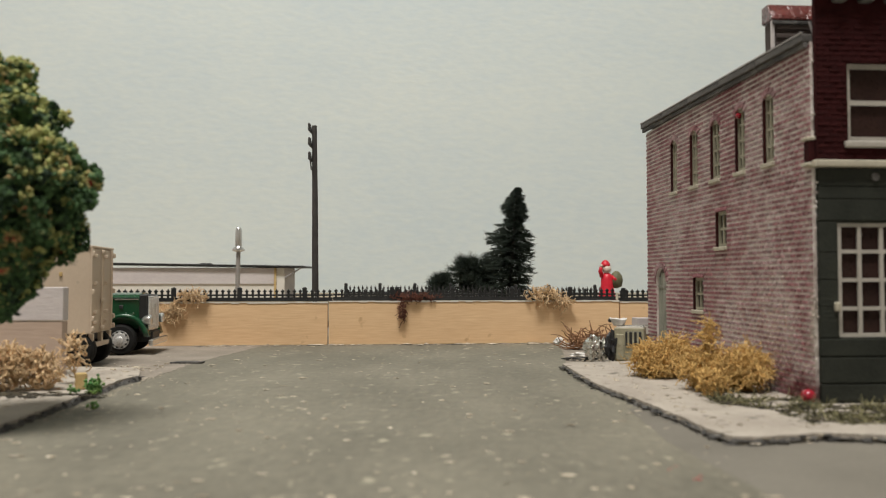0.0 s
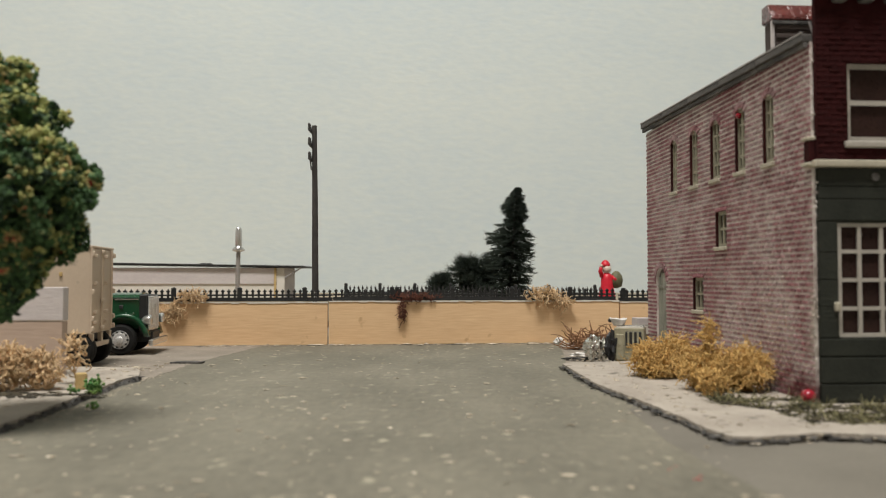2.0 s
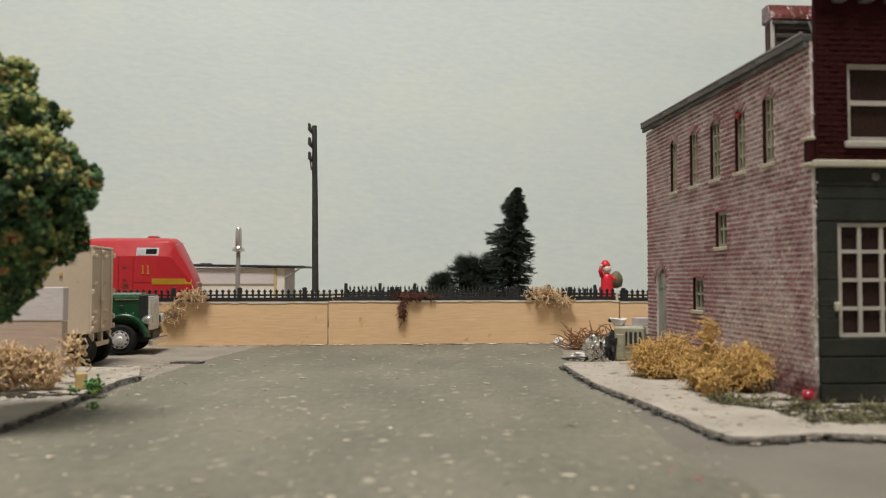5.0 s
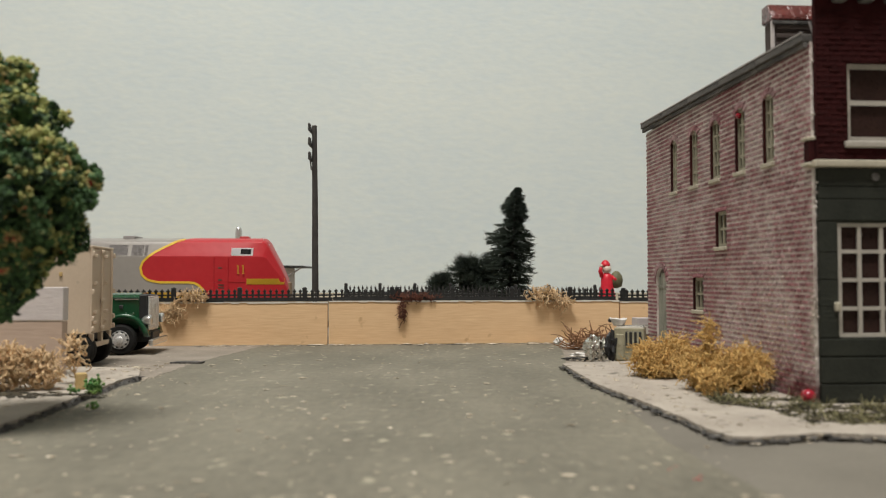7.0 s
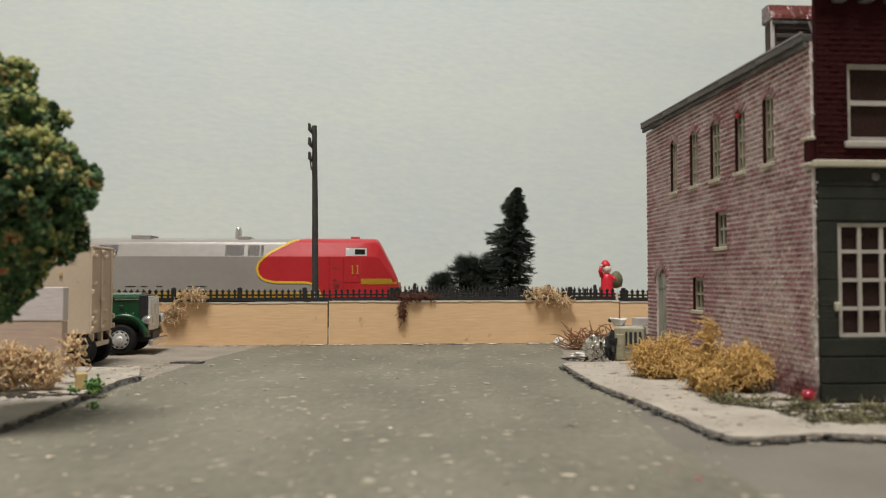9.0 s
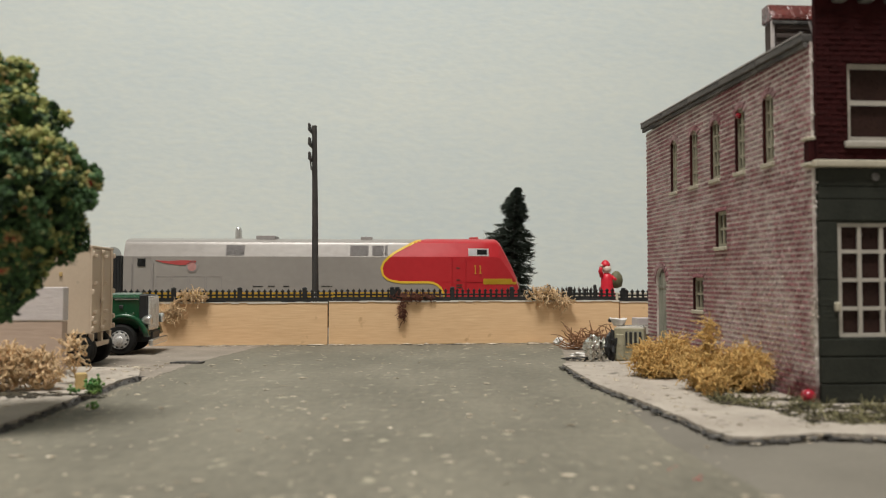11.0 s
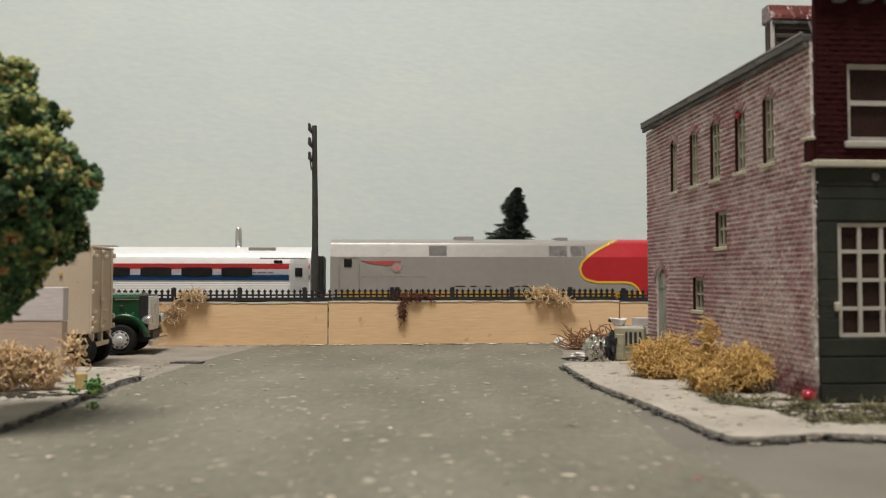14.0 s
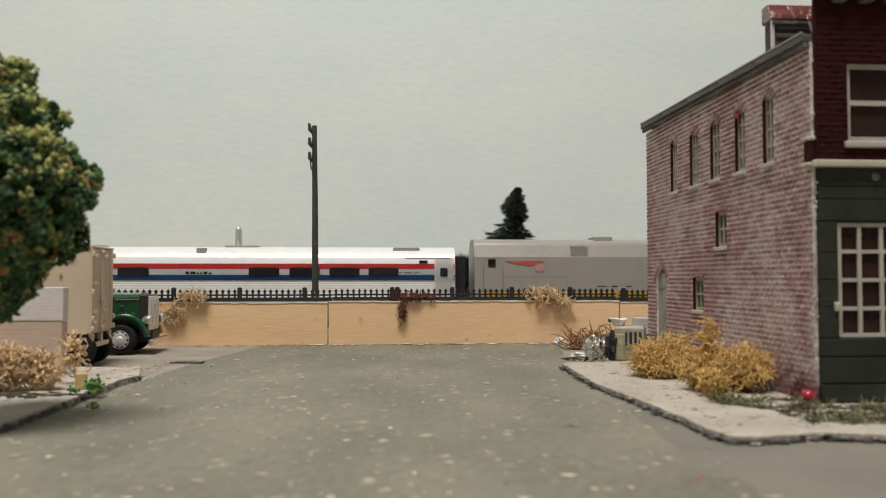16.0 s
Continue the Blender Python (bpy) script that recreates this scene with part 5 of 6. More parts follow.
truck = thing("semi_truck", pose(-0.1192, 0.3215, 0.0002, 0, 0, 7.5) @ pose(0.1192, -0.3215, 0), "dark green long-nosed model truck with chrome wheels and grille", "truck")
hood = B()
prism(hood, [(0.3255, 0.0105), (0.3445, 0.0105), (0.3445, 0.0225), (0.3425, 0.0243), (0.3385, 0.0250), (0.3315, 0.0250), (0.3275, 0.0243), (0.3255, 0.0225)], -0.1422, -0.1240, "x")
bmesh.ops.bevel(hood, geom=[e for e in hood.edges], offset=0.0003, segments=2, affect="EDGES")
hd = part("hood", hood, M_GREEN, truck, "glossy green hood")
part("hood_trim", box(B(), -0.1335, -0.1242, 0.3250, 0.3256, 0.0222, 0.0226), M_CHROME, hd)
part("hood_vent", box(B(), -0.1318, -0.1303, 0.3250, 0.3256, 0.0185, 0.0200, 0.0002), M_BLACK, hd)
part("radiator", box(B(), -0.1240, -0.1206, 0.3250, 0.3425, 0.0085, 0.0243, 0.0005), M_BLACK, truck, "black radiator housing")
gr = part("grille", box(B(), -0.1206, -0.1200, 0.3256, 0.3425, 0.0095, 0.0236, 0.0003), M_RIM, truck, "chrome grille")
for k in range(9):
    part("grille_bar", box(B(), -0.1201, -0.1197, 0.3264 + k * 0.0018, 0.3271 + k * 0.0018, 0.0104, 0.0228, 0.0001), M_RIM, gr)
part("hood_seam", box(B(), -0.1420, -0.1243, 0.3252, 0.3256, 0.0228, 0.0231), M_BLACK, hd)
for x in (-0.1405, -0.1375, -0.1345, -0.1290, -0.1262):
    part("rivet", lathe(B(), [(0.00028, -0.0002), (0.00016, -0.0004)], 6, "y", (x, 0.3255, 0.0168)), M_CHROME, hd)
bm = B()
tube(bm, [(-0.1428, 0.3236, 0.0256), (-0.1448, 0.3236, 0.0345)], 0.0004, 6)
part("window_post", bm, M_GREEN, truck)
cab = B()
prism(cab, [(-0.160, 0.0095), (-0.1420, 0.0095), (-0.1424, 0.0255), (-0.1446, 0.0345), (-0.1459, 0.0360), (-0.160, 0.0362)], 0.3240, 0.3460)
bmesh.ops.bevel(cab, geom=[e for e in cab.edges], offset=0.0004, segments=2, affect="EDGES")
cb = part("cab", cab, M_GREEN, truck, "green cab")
part("side_window", box(B(), -0.1549, -0.1469, 0.3236, 0.3241, 0.0265, 0.0335, 0.0002), M_CARGLASS, cb)
for y0, y1 in ((0.3255, 0.3345), (0.3355, 0.3445)):
    w = part("windscreen", box(B(), -0.0003, 0.0003, y0, y1, 0.0, 0.0072), M_CARGLASS, cb)
    w.matrix_basis = pose(-0.1427, 0, 0.0262, 0, -13.5, 0)
bm = B()
arc = [(-0.1293 + 0.0100 * math.cos(a), 0.0060 + 0.0108 * math.sin(a)) for a in np.linspace(math.radians(165), math.radians(8), 14)]
arc2 = [(-0.1293 + 0.0083 * math.cos(a), 0.0060 + 0.0090 * math.sin(a)) for a in np.linspace(math.radians(8), math.radians(165), 14)]
for y0, y1 in ((0.3215, 0.3262), (0.3438, 0.3485)):
    bm = B()
    rows = []
    for (ax, az), (bx, bz) in zip(arc, arc2[::-1]):
        rows.append([bm.verts.new(q) for q in ((bx, y0, bz), (ax, y0 + 0.0004, az - 0.0003), (ax, y0 + 0.0012, az), (ax, y1, az), (bx, y1, bz))])
    for p, q in zip(rows, rows[1:]):
        for k in range(5):
            bm.faces.new((p[k], p[(k + 1) % 5], q[(k + 1) % 5], q[k]))
    bm.faces.new(rows[0])
    bm.faces.new(rows[-1][::-1])
    bmesh.ops.recalc_face_normals(bm, faces=bm.faces[:])
    part("fender", bm, M_GREEN, truck, "rounded green fender", smooth=True)
for y in (0.3232, 0.3462):
    bm = B()
    lathe(bm, [(0.0006, -0.0034), (0.0017, -0.0024), (0.0021, -0.0004), (0.0021, 0.0), (0.0015, 0.0005)], 16, "x", (-0.1190, y, 0.0140))
    part("headlight", bm, M_CHROME, truck, "round chrome headlight", smooth=True)
part("front_bumper", box(B(), -0.1192, -0.1174, 0.3210, 0.3490, 0.0036, 0.0062, 0.0005), M_CHROME, truck, "chrome bumper")
part("frame_rails", box(B(), -0.175, -0.1192, 0.3285, 0.3415, 0.0048, 0.0090, 0.0003), M_BLACK, truck)
wheel(truck, -0.1304, 0.3216, 0.0062, 0.0062, 0.0042, -1)
wheel(truck, -0.1304, 0.3442, 0.0062, 0.0062, 0.0042, 1)
wheel(truck, -0.168, 0.3216, 0.0062, 0.0062, 0.0070, -1)
wheel(truck, -0.168, 0.3414, 0.0062, 0.0062, 0.0070, 1)

# ---- low board wall beside the pavement ----
lw = thing("board_wall", pose(-0.1150, 0.2400, 0.0016, 0, 0, 3), "low wooden wall, whitewashed above and bare below", "wall")
part("upper_board", box(B(), -0.09, 0.0, 0.0, 0.004, 0.0166, 0.0268, 0.0003), M_LILAC, lw, "whitewashed board")
part("lower_board", box(B(), -0.09, -0.0003, 0.0002, 0.0042, 0.0, 0.0163, 0.0002), M_BOARD, lw, "bare wooden board")

# ---- dry plants ----
moss("tumbleweed_bush", "pale tan dry moss bush on the pavement", "bush", M_STRAW2, (-0.1110, 0.2090, 0.0016), [((-0.006, 0, 0.0062), (0.012, 0.007, 0.0064), 560, 0.0036, 0.00038), ((0.0045, 0.001, 0.0052), (0.006, 0.004, 0.0056), 230, 0.0032, 0.00038), ((0.0082, 0.012, 0.0085), (0.0030, 0.002, 0.0045), 40, 0.0062, 0.00036)], 21)
moss("tumbleweed_bush", "golden straw-coloured dry moss bush beside the brick wall", "bush", M_STRAW, (0.0660, 0.2390, 0.0016), [((-0.0045, 0, 0.0050), (0.0050, 0.006, 0.0048), 420, 0.0052, 0.00022), ((0.0035, 0.001, 0.0062), (0.0056, 0.006, 0.0056), 480, 0.0054, 0.00023), ((-0.0005, -0.0045, 0.0034), (0.0070, 0.004, 0.0034), 300, 0.0050, 0.00022)], 22)
moss("tumbleweed_bush", "golden dry moss bush with a tall tuft beside the wall", "bush", M_STRAW, (0.0745, 0.2080, 0.0016), [((-0.0052, 0, 0.0054), (0.0058, 0.007, 0.0052), 560, 0.0054, 0.00023), ((0.0046, 0, 0.0056), (0.0060, 0.007, 0.0054), 600, 0.0056, 0.00024), ((-0.0045, 0, 0.0140), (0.0016, 0.0014, 0.0046), 80, 0.0052, 0.00024), ((-0.0072, -0.0095, 0.0034), (0.0036, 0.003, 0.0034), 300, 0.0030, 0.00022)], 23)
moss("hanging_weed", "tan dry weed hanging over the barrier top", "weed", M_STRAW2, (-0.1215, 0.3664, 0.0195), [((0.005, 0, 0.0030), (0.0080, 0.002, 0.0030), 110, 0.0048, 0.00032), ((-0.003, -0.001, -0.0040), (0.0058, 0.0018, 0.0048), 110, 0.0045, 0.00030)], 24)
moss("hanging_weed", "dark red-brown weed hanging over the barrier top", "weed", M_RUST, (-0.0190, 0.3760, 0.0205), [((0.002, 0.001, 0.0014), (0.0090, 0.002, 0.0016), 90, 0.0042, 0.00030), ((0.011, 0.003, 0.0016), (0.008, 0.001, 0.0010), 40, 0.0045, 0.00026), ((0.0, 0.0, -0.0050), (0.0016, 0.0010, 0.0058), 60, 0.0042, 0.00026)], 25)
moss("hanging_weed", "straw-coloured weed lying over the barrier top", "weed", M_STRAW2, (0.0515, 0.3834, 0.0205), [((-0.003, 0, 0.0026), (0.0085, 0.0016, 0.0030), 95, 0.0068, 0.00034), ((0.006, -0.0004, -0.0006), (0.0056, 0.0010, 0.0036), 60, 0.0050, 0.00030)], 26)
r = random.Random(27)
bm = B()
for _ in range(120):
    p = (r.uniform(-0.004, 0.014), r.uniform(-0.004, 0.004), r.uniform(0.0002, 0.0065))
    strand(bm, r, p, (r.uniform(-1, 0.9), r.uniform(-0.6, 0.6), r.uniform(-0.1, 0.45)), r.uniform(0.006, 0.013), 0.00042, 6, 0.5)
for v in bm.verts:
    v.co.z = max(v.co.z * 0.95, 0.0)
    v.co.x *= 1.15
tw = tagged(new("twig_pile", mesh_of(bm, "twig_pile", M_TWIG)), "loose heap of brown twigs against the barrier", "twigs", "", "stuff")
tw.matrix_world = pose(0.0600, 0.3480, 0.0001)
r = random.Random(28)
bm = B()
for _ in range(5200):
    x = r.uniform(-0.022, 0.10)
    y = r.uniform(-0.0235 if x > -0.0135 else 0.0015 + 1.2 * (-0.0195 - x), -0.001 if x > 0.002 else 0.010)
    dens = noise.noise(Vector((x * 160, y * 260, 3.7)))
    if dens < r.uniform(-0.35, 0.25):
        continue
    strand(bm, r, (x, y, 0.0), (r.uniform(-1, 1), r.uniform(-1, 1), r.uniform(0.02, 0.15 + 0.7 * max(dens, 0))), r.uniform(0.0018, 0.0046), 0.00017, 3, 0.5, 3)
for v in bm.verts:
    v.co.z = max(v.co.z, 0.0)
gw = tagged(new("ground_weeds", mesh_of(bm, "ground_weeds", M_DKGRASS)), "dark straggly weeds and straw at the building's foot", "weeds", "", "stuff")
gw.matrix_world = pose(0.0865, 0.1840, 0.0016, 0, 0, 4)


def sprout(at, n, size, seed, label):
    r = random.Random(seed)
    bm = B()
    for _ in range(n):
        c = Vector((r.gauss(0, size * 0.45), r.gauss(0, size * 0.4), abs(r.gauss(size * 0.7, size * 0.6))))
        crumb(bm, r, c, r.uniform(0.0003, 0.0006))
    for v in bm.verts:
        v.co.z = max(v.co.z, 0.0)
    ob = tagged(new("foam_sprout", mesh_of(bm, "foam_sprout", M_LEAFG)), label, "weed", "green sprouts")
    ob.matrix_world = pose(*at)


sprout((-0.0905, 0.2060, 0.0012), 120, 0.0022, 31, "bright green foam sprout on the kerb")
sprout((-0.0830, 0.1890, 0.0), 18, 0.0010, 32, "small green foam sprout on the road")
sprout((-0.0945, 0.2030, 0.0016), 14, 0.0012, 33, "tiny green foam tuft on the pavement")
bm = box(B(), -0.0016, 0.0016, -0.0014, 0.0014, 0.0, 0.0044, 0.0007)
for v in bm.verts:
    v.co += Vector((noise.noise(v.co * 700), noise.noise(v.co * 700 + Vector((5, 0, 0))), 0)) * 0.0005
st = tagged(new("stone", mesh_of(bm, "stone", M_STONE)), "small tan block of stone on the pavement", "stone")
st.matrix_world = pose(-0.0960, 0.2110, 0.0016, 0, 0, 20)

# ---- junk by the pavement's end ----
def crumple(name, at, radii, seed, mat, label, category):
    r = random.Random(seed)
    bm = B()
    bmesh.ops.create_icosphere(bm, subdivisions=3, radius=1.0)
    for v in bm.verts:
        k = 1 + 0.6 * noise.noise(v.co * 2.3 + Vector((seed, 0, 0))) + 0.5 * noise.noise(v.co * 6 + Vector((0, seed, 0)))
        v.co = Vector((v.co.x * radii[0], v.co.y * radii[1], max(-1.0, v.co.z) * radii[2])) * k
    lo = min(v.co.z for v in bm.verts)
    for v in bm.verts:
        v.co.z -= lo
    ob = tagged(new(name, mesh_of(bm, name, mat)), label, category)
    ob.matrix_world = pose(*at)
    return ob


crumple("scrap_metal", (0.0560, 0.2960, 0.0002), (0.0034, 0.0026, 0.0042), 3, M_FOIL, "crumpled shiny foil scrap beside the old stove", "scrap")
crumple("scrap_metal", (0.0592, 0.2975, 0.0002), (0.0028, 0.0022, 0.0034), 11, M_FOIL, "crumpled shiny foil scrap beside the old stove", "scrap")
crumple("scrap_sheet", (0.0548, 0.3080, 0.0002), (0.0040, 0.0022, 0.0011), 8, M_GLUE, "flat pale scrap lying on the ground", "scrap")
crumple("dark_scrap", (0.0622, 0.2935, 0.0002), (0.0022, 0.0020, 0.0052), 5, M_BLACK, "small black lump of scrap leaning on the stove", "scrap")
# flat dark sliver stands for the debris's shadow line as well
crumple("pebble", (0.0520, 0.2990, 0.0001), (0.0062, 0.0010, 0.0006), 14, M_KERB, "thin dark sliver for the debris and its shadow on the ground", "debris")
crumple("pebble", (0.0660, 0.2480, 0.0016), (0.0016, 0.0012, 0.0009), 15, M_ROOF, "small grey pebble on the pavement", "pebble")
crumple("pebble", (0.0545, 0.3720, 0.0001), (0.0022, 0.0016, 0.0014), 16, M_GLUE, "small white pebble at the barrier's foot", "pebble")
stove = thing("old_stove", pose(0.0632, 0.2930, 0.0001, 0, 0, -18), "discarded olive-beige metal stove with striped top", "stove")
part("body", box(B(), 0.0, 0.0108, 0, 0.010, 0.0, 0.0128, 0.0004), M_OLIVE, stove)
part("opening", box(B(), 0.0040, 0.0098, -0.0004, 0.0006, 0.0060, 0.0115, 0.0003), M_BLACK, stove)
part("oven_door", box(B(), 0.0006, 0.0036, -0.0005, 0.0006, 0.0010, 0.0105, 0.0003), M_OLIVE, stove)
for k in range(3):
    part("front_slat", box(B(), 0.0048 + k * 0.0017, 0.0055 + k * 0.0017, -0.0006, 0.0004, 0.0062, 0.0113, 0.0001), M_OLIVE, stove)
for k in range(5):
    part("top_bar", box(B(), 0.0008, 0.0104, 0.0006 + k * 0.0019, 0.0018 + k * 0.0019, 0.0128, 0.0134), M_BLACK if k % 2 else M_WHITE, stove)
basin = thing("enamel_basin", pose(0.0656, 0.2965, 0.0001 + 0.0134), "dented white enamel basin lying on the stove", "basin")
bm = lathe(B(), [(0.0018, 0.0), (0.0027, 0.0008), (0.0031, 0.0024), (0.0032, 0.0028), (0.0028, 0.0027), (0.0014, 0.0018)], 22)
for v in bm.verts:
    v.co += Vector((noise.noise(v.co * 500), noise.noise(v.co * 500 + Vector((3, 0, 0))), noise.noise(v.co * 420 + Vector((0, 7, 0))) * (1 if v.co.z > 0.0005 else 0))) * 0.0010
part("bowl", bm, M_GLUE, basin, smooth=True)
bm = B()
lathe(bm, [(0.0006, -0.0006), (0.0008, 0.0), (0.0005, 0.0006)], 10, "x", (-0.0032, 0, 0.0019))
part("handle", bm, M_BLACK, basin)
crate = thing("carton_stack", pose(0.0775, 0.3200, 0.0001, 0, 0, 5), "small stack of white and red boxes by the wall", "boxes")
for k, (z0, z1, m) in enumerate(((0.0, 0.0060, M_WHITE), (0.0061, 0.0085, M_BLACK), (0.0086, 0.0118, M_WHITE), (0.0119, 0.0150, M_LILAC))):
    part("carton", box(B(), 0.0003 * k, 0.0100 - 0.0002 * k, 0, 0.007, z0, z1, 0.0002), m, crate)
part("red_mark", box(B(), 0.0065, 0.0088, -0.0003, 0.0, 0.0092, 0.0112), M_FIGRED, crate)

# ---- chips along the building's corner ----
r = random.Random(61)
bm = B()
for _ in range(90):
    z = r.uniform(0.002, 0.0815)
    if 0.0545 < z < 0.064:
        continue
    k = r.uniform(0.00015, 0.00038)
    crumb(bm, r, Vector((r.uniform(-0.0001, 0.0006), r.uniform(0.0002, 0.0009), z)), k)
part("corner_chipping", bm, M_MORTAR, house, "chipped white plaster along the corner")

# ---- beads, cover and grit ----
for at, rad in (((0.0857, 0.1868, 0.0033), 0.0018), ((0.0852 - 0.0001, 0.2263, 0.0778), 0.0009)):
    bm = B()
    bmesh.ops.create_icosphere(bm, subdivisions=4, radius=rad)
    b = part("ball", bm, M_BEAD, None, smooth=True)
    b.name = "red_bead"
    b.matrix_world = pose(*at)
    tagged(b, "small shiny red bead stuck to the brick wall", "bead", "red beads")
bm = prism(B(), wobble([(-0.0095, -0.003), (0.0085, -0.0035), (0.0098, 0.0010), (0.004, 0.0035), (-0.0060, 0.0030), (-0.0095, -0.003)], 600, 0.0005, 9)[:-1], 0.0, 0.0009, "z")
cover = tagged(new("road_debris", mesh_of(bm, "road_debris", M_KERB)), "thin dark chip of card lying on the road", "debris")
cover.matrix_world = pose(-0.0935, 0.2920, 0.0) @ Matrix.Diagonal((0.62, 0.8, 0.7, 1))


def grit(name, seed, places, mat, label, lo, hi):
    r = random.Random(seed)
    bm = B()
    for x, y, z in places(r):
        k = lo + (hi - lo) * r.random() ** 3
        n0 = len(bm.verts)
        crumb(bm, r, Vector((0, 0, 0)), k)
        bm.verts.ensure_lookup_table()
        sx, sy, sz = r.uniform(0.6, 2.1), r.uniform(0.6, 1.3), r.uniform(0.10, 0.40)
        for v in bm.verts[n0:]:
            v.co = Vector((x + v.co.x * sx, y + v.co.y * sy, z + v.co.z * sz + k * 0.08))
    for v in bm.verts:
        v.co.z = max(v.co.z, 0.00005)
    tagged(new(name, mesh_of(bm, name, mat)), label, "grit", "", "stuff")


def flat_road(r):
    for _ in range(950):
        y = 0.11 + 0.26 * r.random() ** 1.3
        yield r.uniform(-0.085, 0.05), y, 0.0


def wall_foot(r):
    for _ in range(240):
        x = r.uniform(-0.115, 0.075)
        yield x, 0.3775 + 0.105 * x - abs(r.gauss(0, 0.0022)), 0.0
    for _ in range(60):
        x = r.choice((-0.083, -0.047, 0.033, 0.047)) + r.gauss(0, 0.003)
        yield x, 0.3765 + 0.105 * x - abs(r.gauss(0, 0.001)), 0.0


def paving(r):
    for _ in range(160):
        y = r.uniform(0.155, 0.30)
        yield 0.0475 + (0.26 - y) * 0.06 + abs(r.gauss(0, 0.008)), y, 0.0016
    for _ in range(130):
        yield -0.095 - abs(r.gauss(0, 0.012)), r.uniform(0.16, 0.26), 0.0016
    for _ in range(90):
        yield r.uniform(-0.125, -0.095), r.uniform(0.262, 0.285), 0.0006


def kerb_line(line, side):
    def places(r):
        pts = wobble(line, 1500, 0.0006, 77)
        for x, y in pts:
            if y < 0.287 and x < 0.12:
                yield x + side * r.uniform(-0.0006, 0.0012), y, r.choice((0.0, 0.0003, 0.0007, 0.0011))
    return places


grit("kerb_rubble", 44, kerb_line(KR, -1), M_KERB, "dark broken crumbs along the kerb", 0.0003, 0.0012)
grit("kerb_rubble", 45, kerb_line(KL, 1), M_KERB, "dark broken crumbs along the kerb", 0.0003, 0.0010)
# dark crumbs stand in for the shadow gap under the barrier boards
grit("wall_gap_shade", 47, wall_foot, M_KERB, "dark crumbs standing for the shadow gap at the barrier's foot", 0.0002, 0.0009)
grit("kerb_chips", 46, kerb_line([(x + 0.0006, y + 0.0005) for x, y in KR], 1), M_GRIT, "pale chips along the kerb's crest", 0.0003, 0.0010)
def bush_bed(r):
    for _ in range(420):
        yield -0.110 + r.gauss(0, 0.009), 0.2005 + r.gauss(0, 0.0022), 0.0016


def gutter_dust(r):
    for _ in range(260):
        y = r.uniform(0.17, 0.262)
        yield -0.0880 - 0.055 * (y - 0.16) + abs(r.gauss(0, 0.0022)), y, 0.0


def weed_bed(r):
    for _ in range(2600):
        x = r.uniform(-0.020, 0.10)
        y = r.uniform(-0.0225 if x > -0.0135 else 0.0015 + 1.2 * (-0.0195 - x), -0.0005 if x > 0.002 else 0.011)
        if noise.noise(Vector((x * 160, y * 260, 3.7))) > r.uniform(-0.5, 0.15):
            yield 0.0865 + x * 0.9976 - y * 0.0698, 0.184 + x * 0.0698 + y * 0.9976, 0.0016


grit("weed_soil", 49, weed_bed, M_SOIL, "dark crumbly soil under the weeds", 0.0004, 0.0017)
grit("weed_soil", 50, bush_bed, M_SOIL, "dark crumbly soil under the dry bush", 0.0003, 0.0013)
grit("gutter_dust", 53, gutter_dust, M_GRIT, "pale dust and crumbs along the gutter", 0.0001, 0.0006)
grit("road_grit", 41, flat_road, M_GRIT, "pale grit and flakes scattered over the road", 0.00012, 0.0009)
def red_bits(r):
    for x, y in ((0.0387, 0.1228), (0.0392, 0.1221), (0.0381, 0.1312), (0.0366, 0.1290), (0.0402, 0.1245)):
        yield x, y, 0.0001


grit("red_crumbs", 48, red_bits, M_FIGRED, "a few red crumbs on the road", 0.0002, 0.0005)
grit("wall_grit", 42, wall_foot, M_GRIT, "pale rubble along the barrier's foot", 0.0002, 0.0019)
grit("pavement_grit", 43, paving, M_GRIT, "fine rubble on the pavements", 0.0002, 0.0010)

# ---- bricks of the side wall and the upper front ----
BL, BH, GAP = 0.00272, 0.00143, 0.00050


def brick_mesh(name, w, h, d, mat, side):
    bm = B()
    c = 0.00010
    if side:
        pts = [(0.0002, 0, 0), (0.0002, w, 0), (0.0002, w, h), (0.0002, 0, h), (-d, c, c), (-d, w - c, c), (-d, w - c, h - c), (-d, c, h - c)]
    else:
        pts = [(0, 0.0002, 0), (w, 0.0002, 0), (w, 0.0002, h), (0, 0.0002, h), (c, -d, c), (w - c, -d, c), (w - c, -d, h - c), (c, -d, h - c)]
    v = [bm.verts.new(p) for p in pts]
    for f in ((4, 5, 6, 7), (0, 1, 5, 4), (1, 2, 6, 5), (2, 3, 7, 6), (3, 0, 4, 7)):
        bm.faces.new([v[i] for i in f])
    bmesh.ops.recalc_face_normals(bm, faces=bm.faces[:])
    return mesh_of(bm, name, mat)


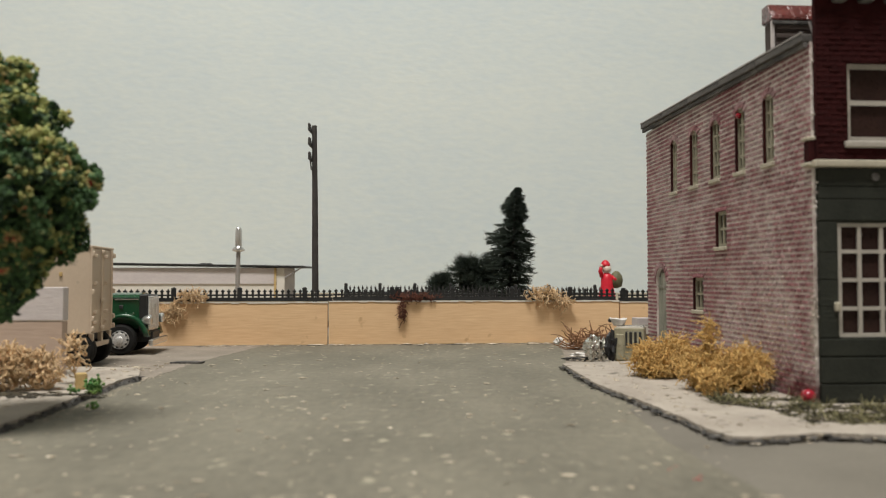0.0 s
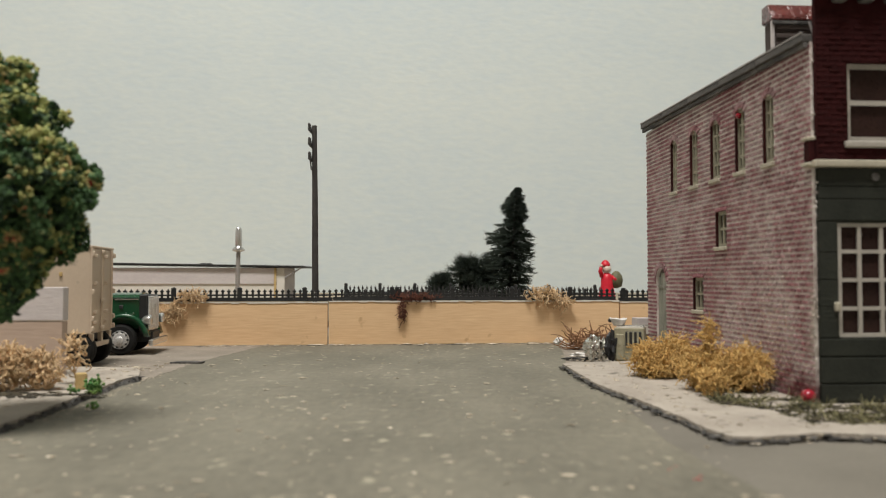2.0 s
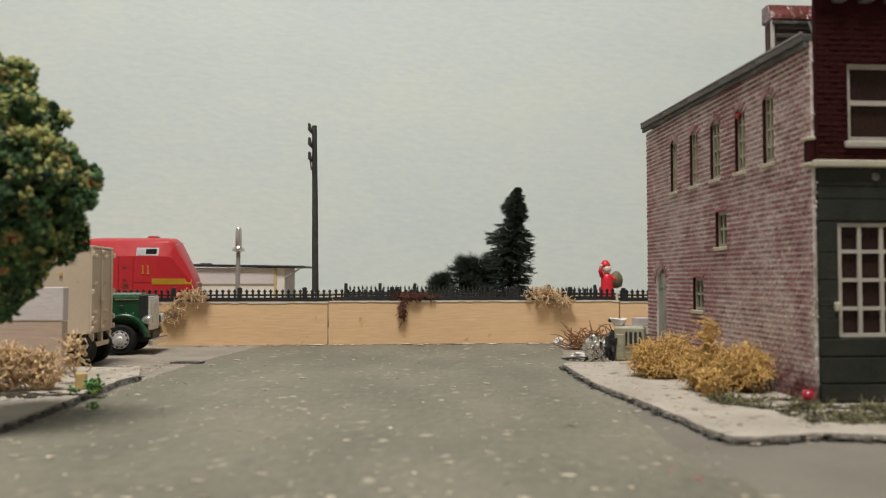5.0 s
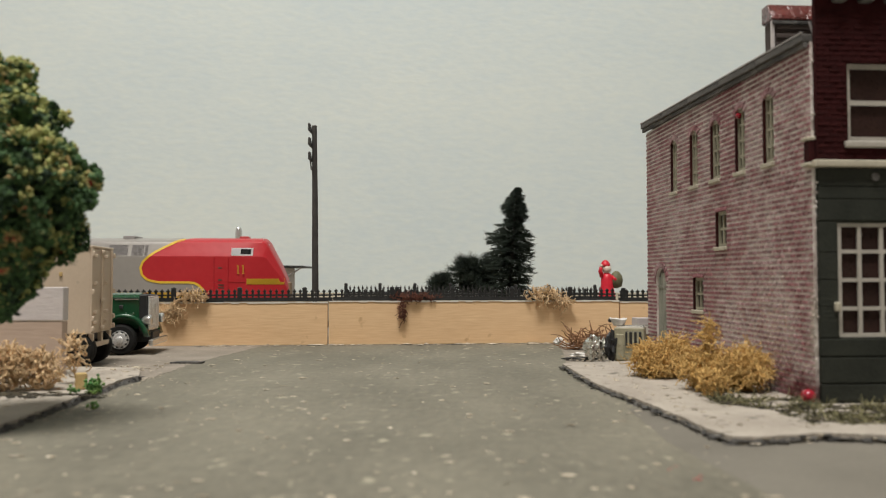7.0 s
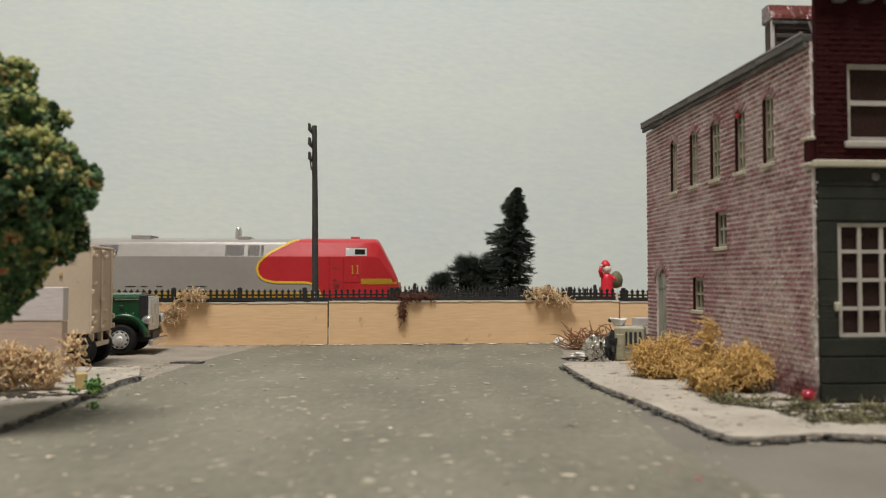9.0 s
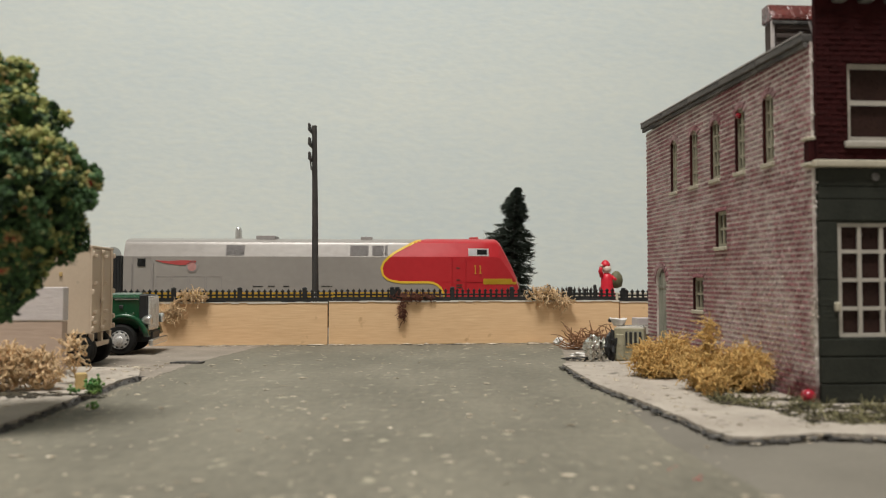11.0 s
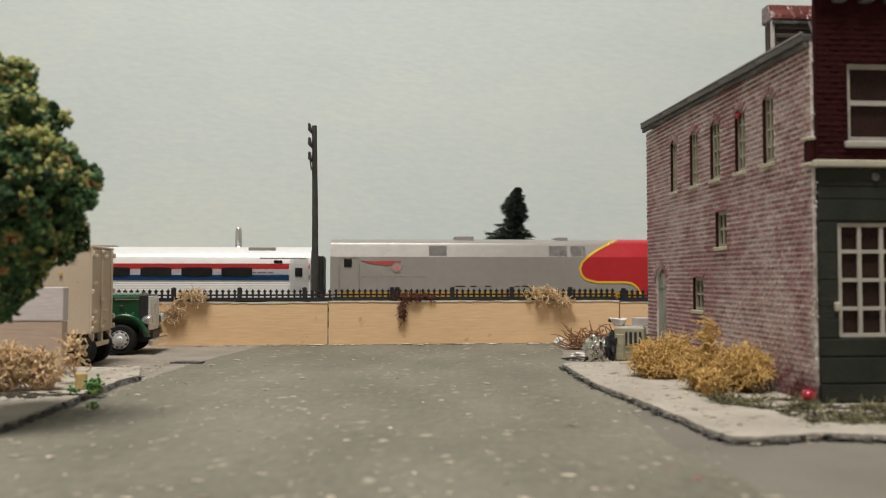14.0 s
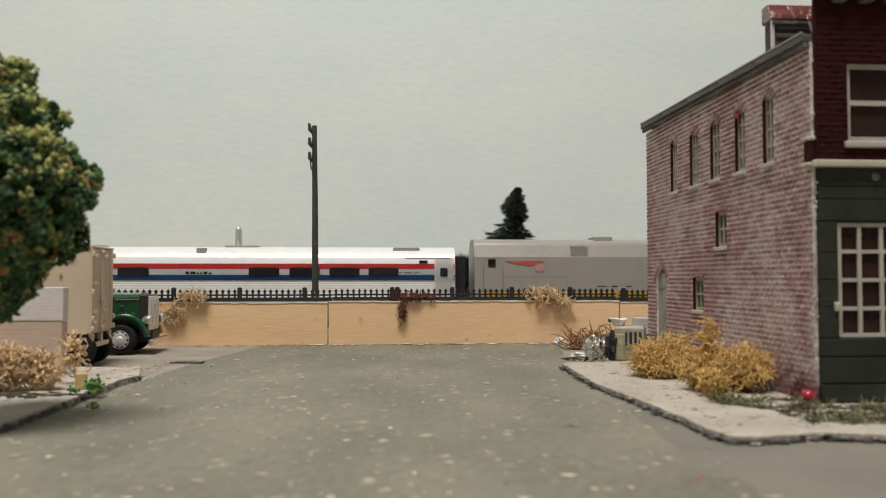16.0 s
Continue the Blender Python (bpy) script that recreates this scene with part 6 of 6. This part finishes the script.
def lay(parent, u0, u1, v0, v1, holes, mat, side, chosen, face, seed, L=BL, H=BH):
    """Courses of bricks round the openings; the chosen ones are parts, the rest is joined."""
    r = random.Random(seed)
    shared = [brick_mesh("brick", L - GAP, H - GAP, d, mat, side) for d in ((0.00018, 0.00026, 0.00034) if side else (0.00008, 0.00013, 0.00018))]
    rest = B()
    made = 0
    rows = int((v1 - v0) / H)
    for j in range(rows):
        v = v0 + j * H
        u = u0 - (L / 2 if j % 2 else 0)
        while u < u1:
            a, b = max(u, u0), min(u + L - GAP, u1)
            u += L
            if b - a < 0.0004:
                continue
            for h in holes:
                if v + H - GAP > h[2] - 0.0002 and v < h[3] + 0.0002:
                    if a < h[0] < b:
                        b = h[0] - 0.0001
                    elif a < h[1] < b:
                        a = h[1] + 0.0001
                    elif h[0] <= a and b <= h[1]:
                        b = a
            if b - a < 0.0004:
                continue
            if abs(b - a - (L - GAP)) < 1e-6 and made < 300 and chosen(a, v):
                ob = bpy.data.objects.new("brick", r.choice(shared))
                scene.collection.objects.link(ob)
                ob.parent = parent
                ob.location = (face, a, v) if side else (a, face, v)
                made += 1
            else:
                d = r.uniform(0.00015, 0.00036) * (1 if side else 0.5)
                c = 0.0001
                if side:
                    pts = [(0.0002, a, v), (0.0002, b, v), (0.0002, b, v + H - GAP), (0.0002, a, v + H - GAP), (-d, a + c, v + c), (-d, b - c, v + c), (-d, b - c, v + H - GAP - c), (-d, a + c, v + H - GAP - c)]
                else:
                    pts = [(a, 0.0002, v), (b, 0.0002, v), (b, 0.0002, v + H - GAP), (a, 0.0002, v + H - GAP), (a + c, -d, v + c), (b - c, -d, v + c), (b - c, -d, v + H - GAP - c), (a + c, -d, v + H - GAP - c)]
                q = [rest.verts.new((p[0] + (face if side else 0), p[1] + (0 if side else face), p[2])) for p in pts]
                order = ((4, 7, 6, 5), (0, 4, 5, 1), (1, 5, 6, 2), (2, 6, 7, 3), (3, 7, 4, 0))
                for f in order:
                    rest.faces.new([q[i] for i in (f if side else f[::-1])])
    ob = part("brickwork", rest, mat, parent)
    tagged(ob, kind="stuff")


lay(wall_side, 0.0012, LEN, 0.0002, 0.0862, SIDE_WIN, M_BRICK, True, lambda u, v: 0.002 < u < 0.046 and 0.018 < v < 0.058, 0.0, 51)
lay(wall_front, 0.0007, 0.030, 0.0578, 0.0945, FW[:1], M_RED, False, lambda u, v: u < 0.014 and v < 0.09, -0.0003, 52, 0.0031, 0.0013)


def motions():
    walk(loco, [(t, on_track(s)) for t, s in ROWS_S])
    walk(coach, [(t, on_track(s)) for t, s in ROWS_S])


motions()
